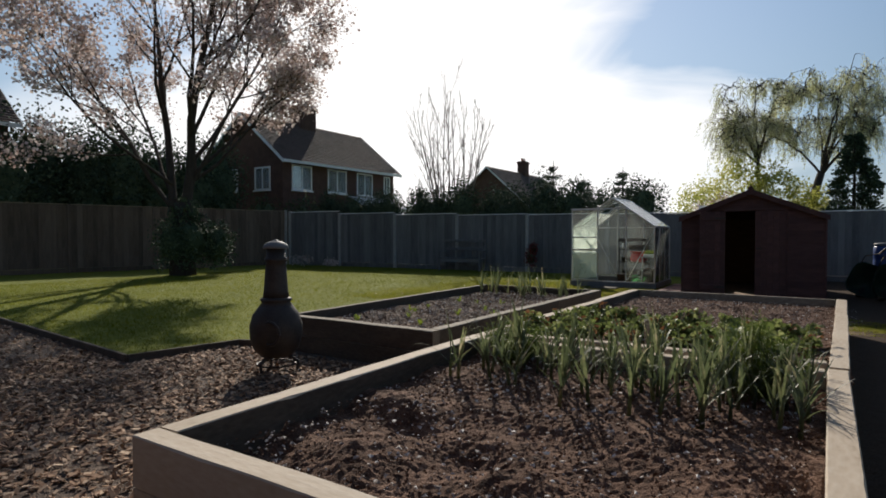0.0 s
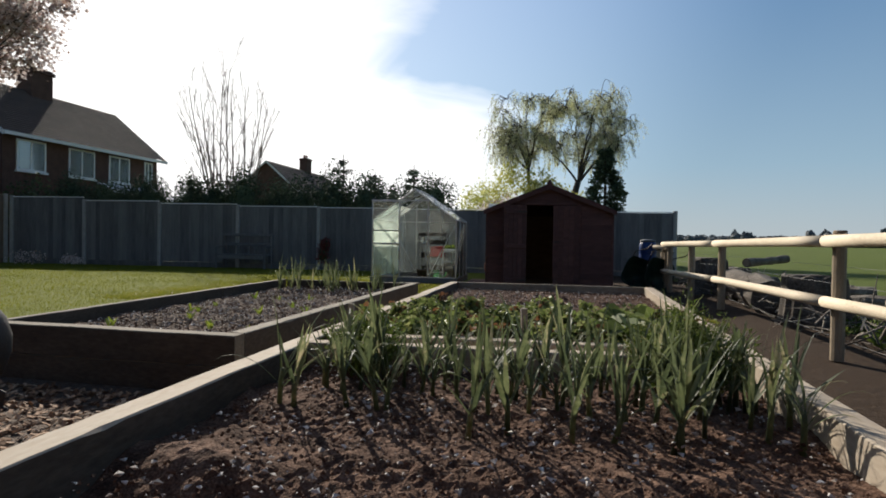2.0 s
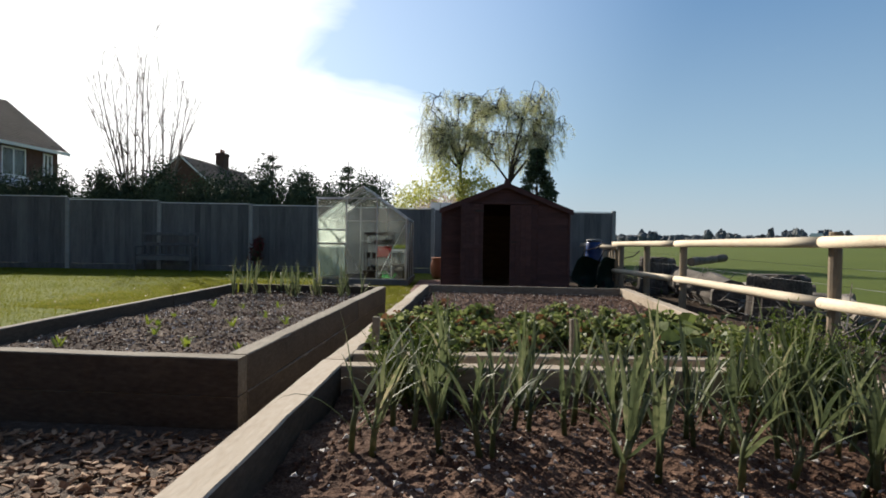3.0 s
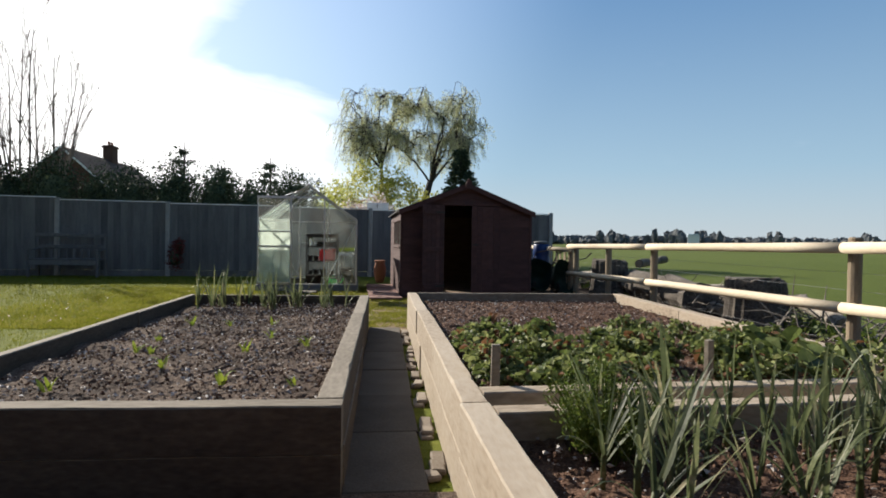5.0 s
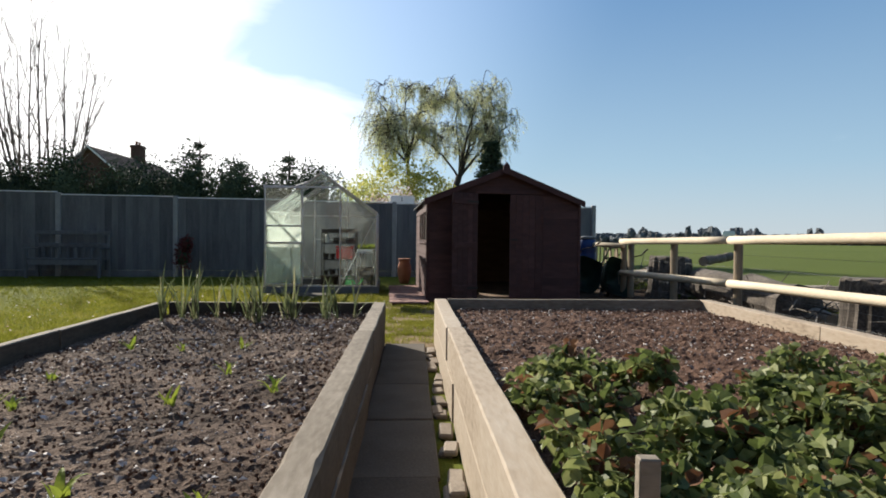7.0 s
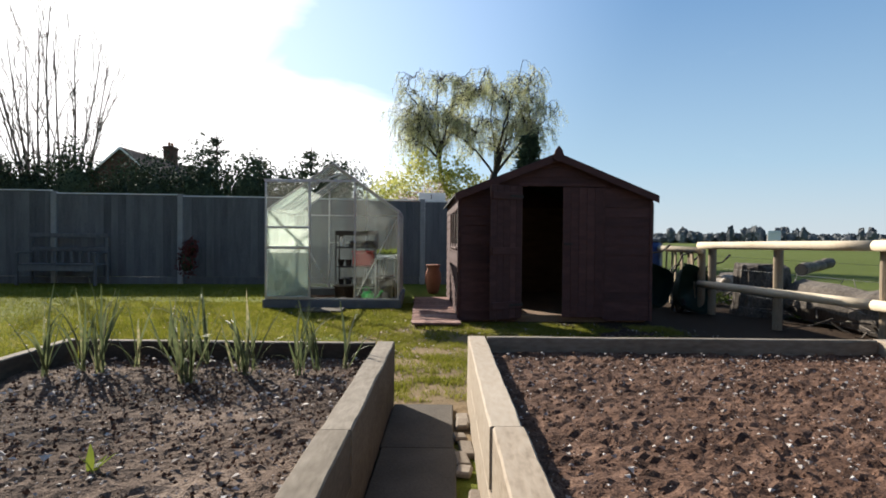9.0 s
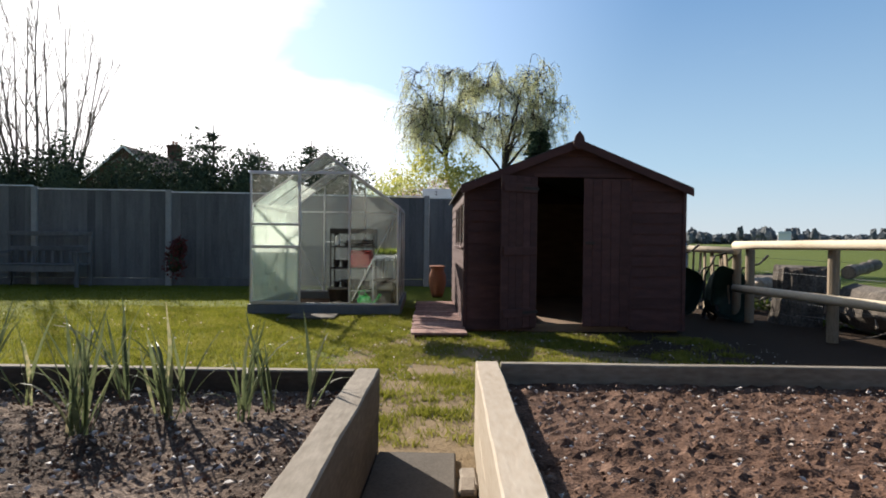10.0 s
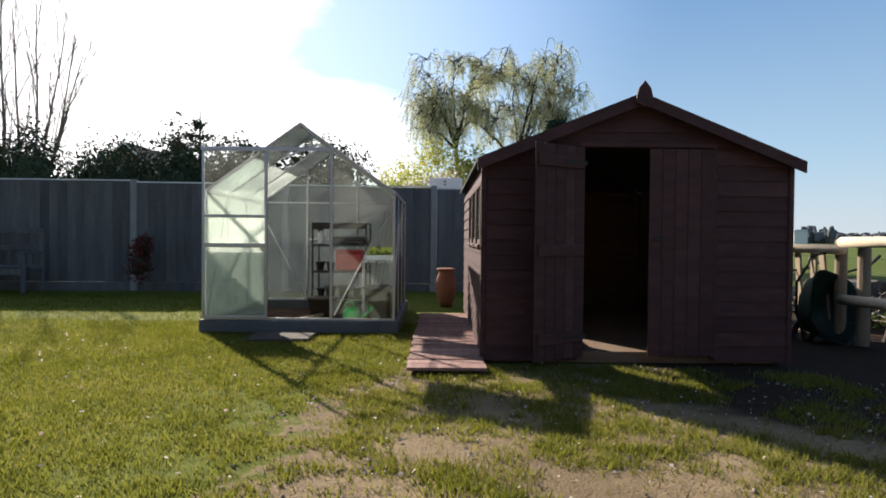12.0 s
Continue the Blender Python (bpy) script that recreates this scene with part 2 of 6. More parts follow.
MAT = dict(
    ground=ground_material("garden_ground"),
    sleeper=material("sawn_softwood", [(0.25, (0.18, 0.1368, 0.0936)), (0.45, (0.3312, 0.27, 0.2016)), (0.75, (0.4176, 0.36, 0.288))], 1.8, 30, 0.85, 0.5, (0.5, 1.5, 1.5), spread=0.14),
    # darker timber colour that paints shade onto the sleeper sides
    shaded_timber=material("side_shade_timber", [(0.25, (0.03, 0.022, 0.016)), (0.5, (0.065, 0.05, 0.037)), (0.8, (0.12, 0.095, 0.07))], 3.0, 40, 0.9, 0.6, (0.5, 1.5, 1.5), spread=0.1),
    red_leaf=material("red_leaves", [(0.3, (0.06, 0.012, 0.012)), (0.7, (0.14, 0.03, 0.025))], 8, 60, 0.6, 0.0, spread=0.3),
    sleeper_old=material("weathered_softwood", [(0.25, (0.0819, 0.0663, 0.0468)), (0.5, (0.1755, 0.1482, 0.1131)), (0.75, (0.2808, 0.2457, 0.1989))], 2.2, 30, 0.9, 0.6, (0.5, 1.5, 1.5), spread=0.18),
    soil=material("dug_soil", [(0.32, (0.0226, 0.0117, 0.0074)), (0.47, (0.0847, 0.0465, 0.0307)), (0.58, (0.1532, 0.0903, 0.0616)), (0.7, (0.2661, 0.171, 0.1231))], 9, 110, 0.95, 1.0, bump_size=0.02, spec=0.15),
    soil_dry=material("dry_grey_soil", [(0.32, (0.020, 0.013, 0.009)), (0.46, (0.070, 0.048, 0.036)), (0.55, (0.132, 0.092, 0.068)), (0.66, (0.26, 0.198, 0.152))], 2.2, 110, 0.95, 1.0, bump_size=0.02, spec=0.15),
    stone=material("pale_flint", [(0.25, (0.225, 0.18, 0.15)), (0.5, (0.39, 0.345, 0.3075)), (0.75, (0.555, 0.525, 0.495))], 20, 80, 0.7, 0.2, spread=0.5),
    chip=material("bark_chip", [(0.2, (0.0792, 0.041, 0.023)), (0.45, (0.2218, 0.1265, 0.072)), (0.7, (0.3643, 0.2326, 0.144)), (0.85, (0.4752, 0.342, 0.2304))], 15, 80, 0.85, 0.3, spread=0.7),
    chipbed=material("bark_bed", [(0.3, (0.036, 0.0238, 0.0166)), (0.55, (0.1152, 0.0792, 0.0576)), (0.75, (0.2448, 0.1872, 0.144))], 30, 120, 0.9, 1.0, bump_size=0.03),
    edging=material("dark_edging", [(0.3, (0.035, 0.028, 0.021)), (0.7, (0.105, 0.084, 0.063))], 5, 60, 0.9, 0.4),
    slab=material("concrete_slab", [(0.3, (0.062, 0.052, 0.041)), (0.55, (0.10, 0.085, 0.068)), (0.8, (0.145, 0.126, 0.101))], 4, 90, 0.9, 0.4, spread=0.15),
    brick_edge=material("pale_brick", [(0.3, (0.15, 0.12, 0.09)), (0.7, (0.282, 0.24, 0.192))], 8, 90, 0.9, 0.4, spread=0.3),
    shed=material("red_brown_stain", [(0.25, (0.036, 0.0165, 0.0155)), (0.5, (0.068, 0.030, 0.0275)), (0.8, (0.115, 0.054, 0.048))], 4, 50, 0.75, 0.35, (1, 1, 4), spread=0.15),
    shed_in=material("bare_board", [(0.3, (0.10, 0.062, 0.04)), (0.7, (0.22, 0.145, 0.09))], 4, 50, 0.9, 0.3, (1, 1, 4)),
    felt=material("roof_felt", [(0.3, (0.03, 0.03, 0.03)), (0.7, (0.075, 0.07, 0.065))], 5, 150, 0.95, 0.5),
    fence=material("stained_fence_board", [(0.25, (0.07, 0.07, 0.071)), (0.5, (0.122, 0.122, 0.123)), (0.8, (0.19, 0.19, 0.188))], 3, 40, 0.85, 0.4, (3, 3, 0.5), spread=0.3),
    fence_brown=material("brown_fence_board", [(0.25, (0.065, 0.047, 0.034)), (0.5, (0.12, 0.088, 0.064)), (0.8, (0.185, 0.14, 0.105))], 3, 40, 0.85, 0.4, (3, 3, 0.5), spread=0.3),
    concrete=material("concrete_post", [(0.3, (0.2, 0.2, 0.19)), (0.7, (0.36, 0.355, 0.34))], 6, 120, 0.9, 0.3),
    alu=material("aluminium", [(0.3, (0.5, 0.51, 0.52)), (0.7, (0.62, 0.63, 0.64))], 5, 60, 0.42, 0.05, metal=0.85, spec=0.5),
    plinth=material("grey_plinth", [(0.3, (0.0868, 0.0899, 0.093)), (0.7, (0.1488, 0.1519, 0.155))], 5, 60, 0.7, 0.1),
    glass=glass_material("greenhouse_glass", 0.04),
    glass_film=glass_material("filmed_glass", 0.10),
    glass_dirty=glass_material("algae_hazed_glass", 0.32, (0.93, 0.97, 0.94)),
    pane=glass_material("house_pane", 0.12),
    rail=material("peeled_pole", [(0.25, (0.3864, 0.3036, 0.2024)), (0.5, (0.5704, 0.4784, 0.3496)), (0.8, (0.6624, 0.5888, 0.46))], 4, 50, 0.8, 0.3, (2, 0.4, 2), spread=0.1),
    post=material("round_post", [(0.25, (0.136, 0.102, 0.068)), (0.5, (0.255, 0.1997, 0.136)), (0.8, (0.357, 0.289, 0.2125))], 4, 50, 0.85, 0.4, (3, 3, 0.4)),
    wire=material("galvanised_wire", [(0.3, (0.14, 0.144, 0.148)), (0.7, (0.2, 0.204, 0.208))], 9, 60, 0.75, 0, metal=0.3),
    deck=material("worn_red_deck", [(0.25, (0.0936, 0.0421, 0.0328)), (0.5, (0.2246, 0.1123, 0.0889)), (0.8, (0.3931, 0.2527, 0.2059))], 5, 50, 0.75, 0.4, (4, 0.5, 1), spread=0.3),
    wallbrick=material("house_brick", [(0.3, (0.062, 0.034, 0.025)), (0.7, (0.125, 0.07, 0.052))], 3, 25, 0.9, 0.4),
    rooftile=material("roof_tile", [(0.3, (0.044, 0.032, 0.028)), (0.7, (0.104, 0.072, 0.06))], 2, 30, 0.85, 0.5, spread=0.2),
    white=material("white_paint", [(0.3, (0.68, 0.68, 0.66)), (0.7, (0.8, 0.8, 0.78))], 4, 60, 0.55, 0.05),
    curtain=material("net_curtain", [(0.3, (0.55, 0.57, 0.6)), (0.7, (0.75, 0.77, 0.8))], 2, 30, 0.9, 0.1),
    black=material("blackened_iron", [(0.3, (0.02, 0.018, 0.017)), (0.7, (0.055, 0.045, 0.04))], 9, 90, 0.6, 0.3, metal=0.3),
    clay=material("terracotta", [(0.3, (0.216, 0.084, 0.045)), (0.7, (0.33, 0.144, 0.084))], 7, 70, 0.85, 0.3),
    red=material("red_plastic", [(0.3, (0.5, 0.02, 0.025)), (0.7, (0.62, 0.04, 0.04))], 5, 60, 0.4, 0.05),
    green=material("green_plastic", [(0.3, (0.02, 0.33, 0.06)), (0.7, (0.05, 0.45, 0.1))], 5, 60, 0.45, 0.05),
    darkgreen=material("dark_green_paint", [(0.3, (0.008, 0.022, 0.016)), (0.7, (0.018, 0.04, 0.028))], 6, 70, 0.55, 0.15),
    blue=material("blue_plastic", [(0.3, (0.0080, 0.0280, 0.1200)), (0.7, (0.0200, 0.0520, 0.1680))], 5, 60, 0.4, 0.05),
    bark=material("tree_bark", [(0.3, (0.021, 0.0162, 0.0132)), (0.7, (0.072, 0.057, 0.048))], 6, 60, 0.95, 0.7, (2, 2, 0.5)),
    palebark=material("pale_bark", [(0.3, (0.12, 0.10, 0.085)), (0.7, (0.26, 0.225, 0.19))], 6, 60, 0.95, 0.5, (2, 2, 0.5)),
    log=material("split_log", [(0.3, (0.045, 0.037, 0.03)), (0.5, (0.13, 0.11, 0.09)), (0.75, (0.34, 0.30, 0.25))], 4, 40, 0.9, 0.8, (1, 1, 1), spread=0.4),
    leek=material("leek_leaf", [(0.2, (0.05, 0.066, 0.032)), (0.5, (0.095, 0.118, 0.054)), (0.7, (0.16, 0.18, 0.085)), (0.84, (0.36, 0.31, 0.19))], 5, 40, 0.5, 0.1, spread=0.5, spec=0.35, through=0.45),
    lawn_blade=material("lawn_blade", [(0.25, (0.06, 0.075, 0.006)), (0.45, (0.118, 0.134, 0.011)), (0.6, (0.165, 0.170, 0.017)), (0.85, (0.23, 0.21, 0.04))], 0.9, 5, 0.9, 0, spread=0.25, spec=0.02, through=0.65),
    blade=material("grass_blade", [(0.25, (0.0814, 0.0888, 0.0104)), (0.45, (0.1628, 0.1739, 0.02)), (0.6, (0.2331, 0.2294, 0.037)), (0.8, (0.3256, 0.2738, 0.1036))], 1.6, 14, 0.6, 0, spread=0.35, through=0.55),
    straw=material("strawberry_leaf", [(0.2, (0.0585, 0.081, 0.0264)), (0.5, (0.1219, 0.1574, 0.0439)), (0.8, (0.28, 0.30, 0.12))], 3, 40, 0.55, 0.2, spread=0.6, spec=0.3, through=0.42),
    dead=material("dead_leaf", [(0.2, (0.1232, 0.0504, 0.0224)), (0.8, (0.2352, 0.1232, 0.0616))], 3, 40, 0.8, 0.2, spread=0.5, through=0.3),
    herb=material("feathery_herb", [(0.2, (0.0504, 0.0828, 0.0144)), (0.5, (0.1008, 0.144, 0.0252)), (0.8, (0.1872, 0.216, 0.0504))], 3, 40, 0.6, 0, spread=0.4, through=0.35),
    seedling=material("young_leaf", [(0.2, (0.112, 0.176, 0.024)), (0.8, (0.288, 0.336, 0.048))], 3, 40, 0.5, 0, spread=0.4, through=0.4),
    willow=material("willow_leaf", [(0.2, (0.2468, 0.2806, 0.0673)), (0.5, (0.4039, 0.4264, 0.1346)), (0.8, (0.5834, 0.5834, 0.2693))], 0.5, 30, 0.6, 0, spread=0.5, through=0.45),
    willow_pale=material("young_willow_leaf", [(0.2, (0.36, 0.38, 0.17)), (0.5, (0.54, 0.55, 0.28)), (0.8, (0.68, 0.68, 0.44))], 0.4, 30, 0.5, 0, spread=0.6, through=0.55),
    spring_leaf=material("spring_leaf", [(0.2, (0.30, 0.32, 0.07)), (0.5, (0.46, 0.46, 0.11)), (0.8, (0.62, 0.58, 0.22))], 0.5, 30, 0.6, 0, spread=0.5, through=0.5),
    blossom=material("blossom", [(0.2, (0.297, 0.198, 0.162)), (0.5, (0.54, 0.441, 0.414)), (0.8, (0.684, 0.621, 0.594))], 0.8, 30, 0.7, 0, spread=0.6, through=0.4),
    conifer=material("conifer_needle", [(0.2, (0.0204, 0.034, 0.0204)), (0.5, (0.0476, 0.0731, 0.0374)), (0.8, (0.102, 0.136, 0.068))], 0.6, 30, 0.8, 0, spread=0.5),
    hedge=material("hedge_leaf", [(0.2, (0.02, 0.028, 0.012)), (0.5, (0.045, 0.06, 0.025)), (0.8, (0.09, 0.11, 0.045))], 0.6, 30, 0.7, 0, spread=0.5, through=0.15),
    # distance haze is mixed into the trees' own blue-grey colour
    hazed_wood=material("hazed_far_wood", [(0.3, (0.085, 0.092, 0.098)), (0.7, (0.15, 0.158, 0.162))], 0.12, 1.0, 0.95, 0.0, coords="Object"),
)


# ---- mesh helpers ----
class Mesh:
    """Collects corners and faces for one mesh object."""

    def __init__(self):
        self.v, self.f = [], []

    def add(self, verts, faces):
        n = len(self.v)
        self.v += [tuple(p) for p in verts]
        self.f += [tuple(n + i for i in q) for q in faces]
        return self

    def box(self, x0, x1, y0, y1, z0, z1, c=0.0, m=None):
        """A box with chamfered edges of width c."""
        c = min(c, (x1 - x0) * 0.45, (y1 - y0) * 0.45, (z1 - z0) * 0.45)
        lo, hi = (x0, y0, z0), (x1, y1, z1)
        if c <= 0:
            v = [Vector((hi[0] if i & 1 else lo[0], hi[1] if i & 2 else lo[1], hi[2] if i & 4 else lo[2])) for i in range(8)]
            f = [(0, 2, 3, 1), (4, 5, 7, 6), (0, 1, 5, 4), (2, 6, 7, 3), (0, 4, 6, 2), (1, 3, 7, 5)]
        else:
            v, ids = [], {}
            for i in range(8):
                s = [(i >> k) & 1 for k in range(3)]
                for a in range(3):
                    p = [(hi[k] if s[k] else lo[k]) if k == a else ((hi[k] - c) if s[k] else (lo[k] + c)) for k in range(3)]
                    ids[i, a] = len(v)
                    v.append(Vector(p))
            f = []
            quads = {0: ((0, 2, 6, 4), (1, 5, 7, 3)), 1: ((0, 4, 5, 1), (2, 3, 7, 6)), 2: ((0, 1, 3, 2), (4, 6, 7, 5))}
            for a in range(3):
                for q, flip in zip(quads[a], (1, 0)):
                    f.append([ids[i, a] for i in (reversed(q) if a == 2 and flip or a == 0 and flip or a == 1 and flip else q)])
            for a in range(3):
                b, d = (a + 1) % 3, (a + 2) % 3
                for i in range(8):
                    if not (i >> a) & 1:
                        j = i | (1 << a)
                        f.append([ids[i, b], ids[j, b], ids[j, d], ids[i, d]])
            f += [[ids[i, 0], ids[i, 1], ids[i, 2]] for i in range(8)]
        if m:
            v = [m @ p for p in v]
        return self.add(v, f)

    def tube(self, pts, radii, n=8, cap=True):
        pts = [Vector(p) for p in pts]
        if not hasattr(radii, "__len__"):
            radii = [radii] * len(pts)
        base, rings = len(self.v), len(pts)
        up = None
        for k, p in enumerate(pts):
            d = (pts[min(k + 1, rings - 1)] - pts[max(k - 1, 0)]).normalized()
            if up is None:
                up = d.orthogonal().normalized()
            up = (up - d * up.dot(d)).normalized() if (up - d * up.dot(d)).length > 1e-6 else d.orthogonal().normalized()
            side = d.cross(up)
            for i in range(n):
                a = 2 * math.pi * i / n
                self.v.append(tuple(p + (up * math.cos(a) + side * math.sin(a)) * radii[k]))
        for k in range(rings - 1):
            for i in range(n):
                j = (i + 1) % n
                self.f.append((base + k * n + i, base + k * n + j, base + (k + 1) * n + j, base + (k + 1) * n + i))
        if cap:
            self.f.append(tuple(base + i for i in reversed(range(n))))
            self.f.append(tuple(base + (rings - 1) * n + i for i in range(n)))
        return self

    def lathe(self, profile, centre=(0, 0, 0), n=20):
        cx, cy, cz = centre
        base = len(self.v)
        for r, z in profile:
            for i in range(n):
                a = 2 * math.pi * i / n
                self.v.append((cx + r * math.cos(a), cy + r * math.sin(a), cz + z))
        for k in range(len(profile) - 1):
            for i in range(n):
                j = (i + 1) % n
                self.f.append((base + k * n + i, base + k * n + j, base + (k + 1) * n + j, base + (k + 1) * n + i))
        self.f.append(tuple(base + i for i in reversed(range(n))))
        self.f.append(tuple(base + (len(profile) - 1) * n + i for i in range(n)))
        return self

    def prism(self, outline, y0, y1):
        """An outline of (x, z) drawn out from y0 to y1."""
        n = len(outline)
        v = [(x, y0, z) for x, z in outline] + [(x, y1, z) for x, z in outline]
        f = [tuple(range(n)), tuple(reversed(range(n, 2 * n)))]
        f += [(j, i, n + i, n + j) for i, j in ((k, (k + 1) % n) for k in range(n))]
        return self.add(v, f)

    def data(self, name, mat, smooth=False):
        me = bpy.data.meshes.new(name)
        me.from_pydata(self.v, [], self.f)
        me.materials.append(mat)
        if smooth:
            me.polygons.foreach_set("use_smooth", [True] * len(me.polygons))
        me.update()
        return me


def part(name, mesh, mat, parent=None, label="", smooth=False, at=None):
    """Links one mesh as an object of its own, under a thing or a part."""
    ob = new(name, mesh.data(name, mat, smooth) if isinstance(mesh, Mesh) else mesh)
    if parent:
        ob.parent = parent
    if at is not None:
        ob.matrix_basis = at
    if label:
        ob["label"] = label
    return ob


def thing(name, label, category, at=None, group="", kind=""):
    ob = new(name)
    ob.empty_display_size = 0.1
    if at is not None:
        ob.matrix_basis = at
    return tagged(ob, label, category, group, kind)


def stone_cloud(points, sizes, flat=0.6, rng=random):
    """Many small irregular stones or clods joined in one mesh."""
    me = Mesh()
    for (x, y, z), s in zip(points, sizes):
        v = [Vector(p) for p in ((1, 0, 0), (-0.5, 0.85, 0), (-0.5, -0.85, 0), (0, 0, 1), (0.1, 0, -1))]
        rot = Euler((rng.uniform(-0.5, 0.5), rng.uniform(-0.5, 0.5), rng.uniform(0, 6.28))).to_matrix()
        v = [rot @ Vector((p.x * s * rng.uniform(0.7, 1.3), p.y * s * rng.uniform(0.7, 1.3), p.z * s * flat)) + Vector((x, y, z)) for p in v]
        me.add(v, [(0, 1, 3), (1, 2, 3), (2, 0, 3), (1, 0, 4), (2, 1, 4), (0, 2, 4)])
    return me


# ---- ground ----
def sheet(name, x0, x1, y0, y1, nx, ny, height, mat):
    me = Mesh()
    v = [(x0 + (x1 - x0) * i / nx, y0 + (y1 - y0) * j / ny, height(x0 + (x1 - x0) * i / nx, y0 + (y1 - y0) * j / ny)) for j in range(ny + 1) for i in range(nx + 1)]
    f = [(j * (nx + 1) + i, j * (nx + 1) + i + 1, (j + 1) * (nx + 1) + i + 1, (j + 1) * (nx + 1) + i) for j in range(ny) for i in range(nx)]
    me.add(v, f)
    return part(name, me, mat, smooth=True)


def build_ground():
    me = Mesh()
    xs = [-3000, -600, -120, -60, -40, -30] + [-25 + 0.5 * i for i in range(65)] + [10, 20, 40, 120, 600, 3000]
    ys = [-3000, -600, -120, -40, -15] + [-8 + 0.5 * i for i in range(66)] + [30, 40, 60, 120, 600, 3000]
    for yy in ys:
        for xx in xs:
            inside = -24 < xx < 7 and -7 < yy < 24
            me.v.append((xx, yy, 0.018 * noise.noise((xx * 0.7, yy * 0.7, 0)) - 0.01 if inside else -0.02))
    n = len(xs)
    me.f = [(j * n + i, j * n + i + 1, (j + 1) * n + i + 1, (j + 1) * n + i) for j in range(len(ys) - 1) for i in range(n - 1)]
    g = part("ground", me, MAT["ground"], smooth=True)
    tagged(g, "mown lawn with trodden bare earth and a green crop field", "ground", kind="structure")


build_ground()

# bark-chip yard in front of the beds and the lawn's edging boards
LAWN_CORNER, LAWN_FAR, LAWN_BED = (-5.42, 2.6), (-9.45, 3.0), (-5.22, 3.72)


def build_yard():
    me = Mesh()
    out = [(-9.45, 2.98), (-5.42, 2.58), (-5.22, 3.7), (-4.6, 3.85), (-2.0, 3.85), (-2.0, 0.95), (0.5, 0.95), (1.0, 0.95), (1.0, -5), (-14, -5), (-14, 3.4)]
    me.add([(x, y, 0.028) for x, y in out] + [(x, y, -0.05) for x, y in out],
           [tuple(reversed(range(len(out))))[::-1]] + [(j, i, len(out) + i, len(out) + j) for i, j in ((k, (k + 1) % len(out)) for k in range(len(out)))])
    y = part("yard", me, MAT["chipbed"])
    tagged(y, "bed of brown bark chippings beside the lawn", "ground", kind="structure")
    for k, (a, b) in enumerate((((-13.5, 3.42), (-9.45, 3.0)), ((-9.45, 3.0), LAWN_CORNER), (LAWN_CORNER, LAWN_BED), (LAWN_BED, (-4.66, 3.9)))):
        a, b = Vector(a), Vector(b)
        d = b - a
        m = pose(a.x, a.y, 0, 0, 0, math.degrees(math.atan2(d.y, d.x)))
        e = part("lawn_edging", Mesh().box(0, d.length, -0.02, 0.02, 0.0, 0.1, 0.006), MAT["edging"], at=m)
        tagged(e, "dark timber edging board along the lawn", "edging", kind="structure")


build_yard()

# ---- raised beds ----
BED_TOP = 0.43


def sleeper_run(bed, mat, a, b, w=0.11, courses=2, lengths=2.4, rng=random, top=BED_TOP, nudge=0.006, shade_side=0, both_sides=False):
    """Sleepers laid on edge from a to b, in courses; each is a piece of the bed."""
    a, b = Vector(a), Vector(b)
    d = b - a
    m0 = pose(a.x, a.y, 0, 0, 0, math.degrees(math.atan2(d.y, d.x)))
    h, seed0 = top / courses, rng.uniform(0, 50)
    for c in range(courses):
        n = max(1, round(d.length / lengths))
        cuts = [d.length * (k + (0.25 if c % 2 and 0 < k < n else 0)) / n for k in range(n + 1)]
        for s0, s1 in zip(cuts, cuts[1:]):
            j = rng.uniform(-nudge, nudge)
            me = Mesh()
            steps = max(2, int((s1 - s0) / 0.09))
            for i in range(steps + 1):
                x = s0 + 0.002 + (s1 - s0 - 0.004) * i / steps
                wob, wz = 0.003 * noise.noise((x * 3, seed0 + c, 0)) + rng.uniform(-0.0012, 0.0012), 0.004 * noise.noise((x * 2, seed0, c + 5)) - 0.002
                edge = 1.0 if c == courses - 1 else 0.35
                z0, z1, e = c * h + 0.002, (c + 1) * h - 0.001 + wz, 0.005 * edge + 0.006 * edge * abs(noise.noise((x * 6, seed0, 9))) + (0.008 if rng.random() < 0.03 else 0)
                me.v += [(x, -w / 2 + j + wob, z0), (x, -w / 2 + j + wob, z1 - e), (x, -w / 2 + e + j + wob, z1), (x, w / 2 - e + j - wob, z1), (x, w / 2 + j - wob, z1 - e), (x, w / 2 + j - wob, z0)]
            for i in range(steps):
                for k in range(6):
                    l = (k + 1) % 6
                    me.f.append((i * 6 + k, (i + 1) * 6 + k, (i + 1) * 6 + l, i * 6 + l))
            me.f += [tuple(range(6)), tuple(steps * 6 + k for k in reversed(range(6)))]
            piece = part("sleeper", me, mat, bed, at=m0)
            # shade put into the colour: chosen side faces take the darker timber
            if shade_side:
                piece.data.materials.append(MAT["shaded_timber"])
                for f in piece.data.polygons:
                    if abs(f.normal.y) > 0.8 and (both_sides or f.center.y * shade_side > 0):
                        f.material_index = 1


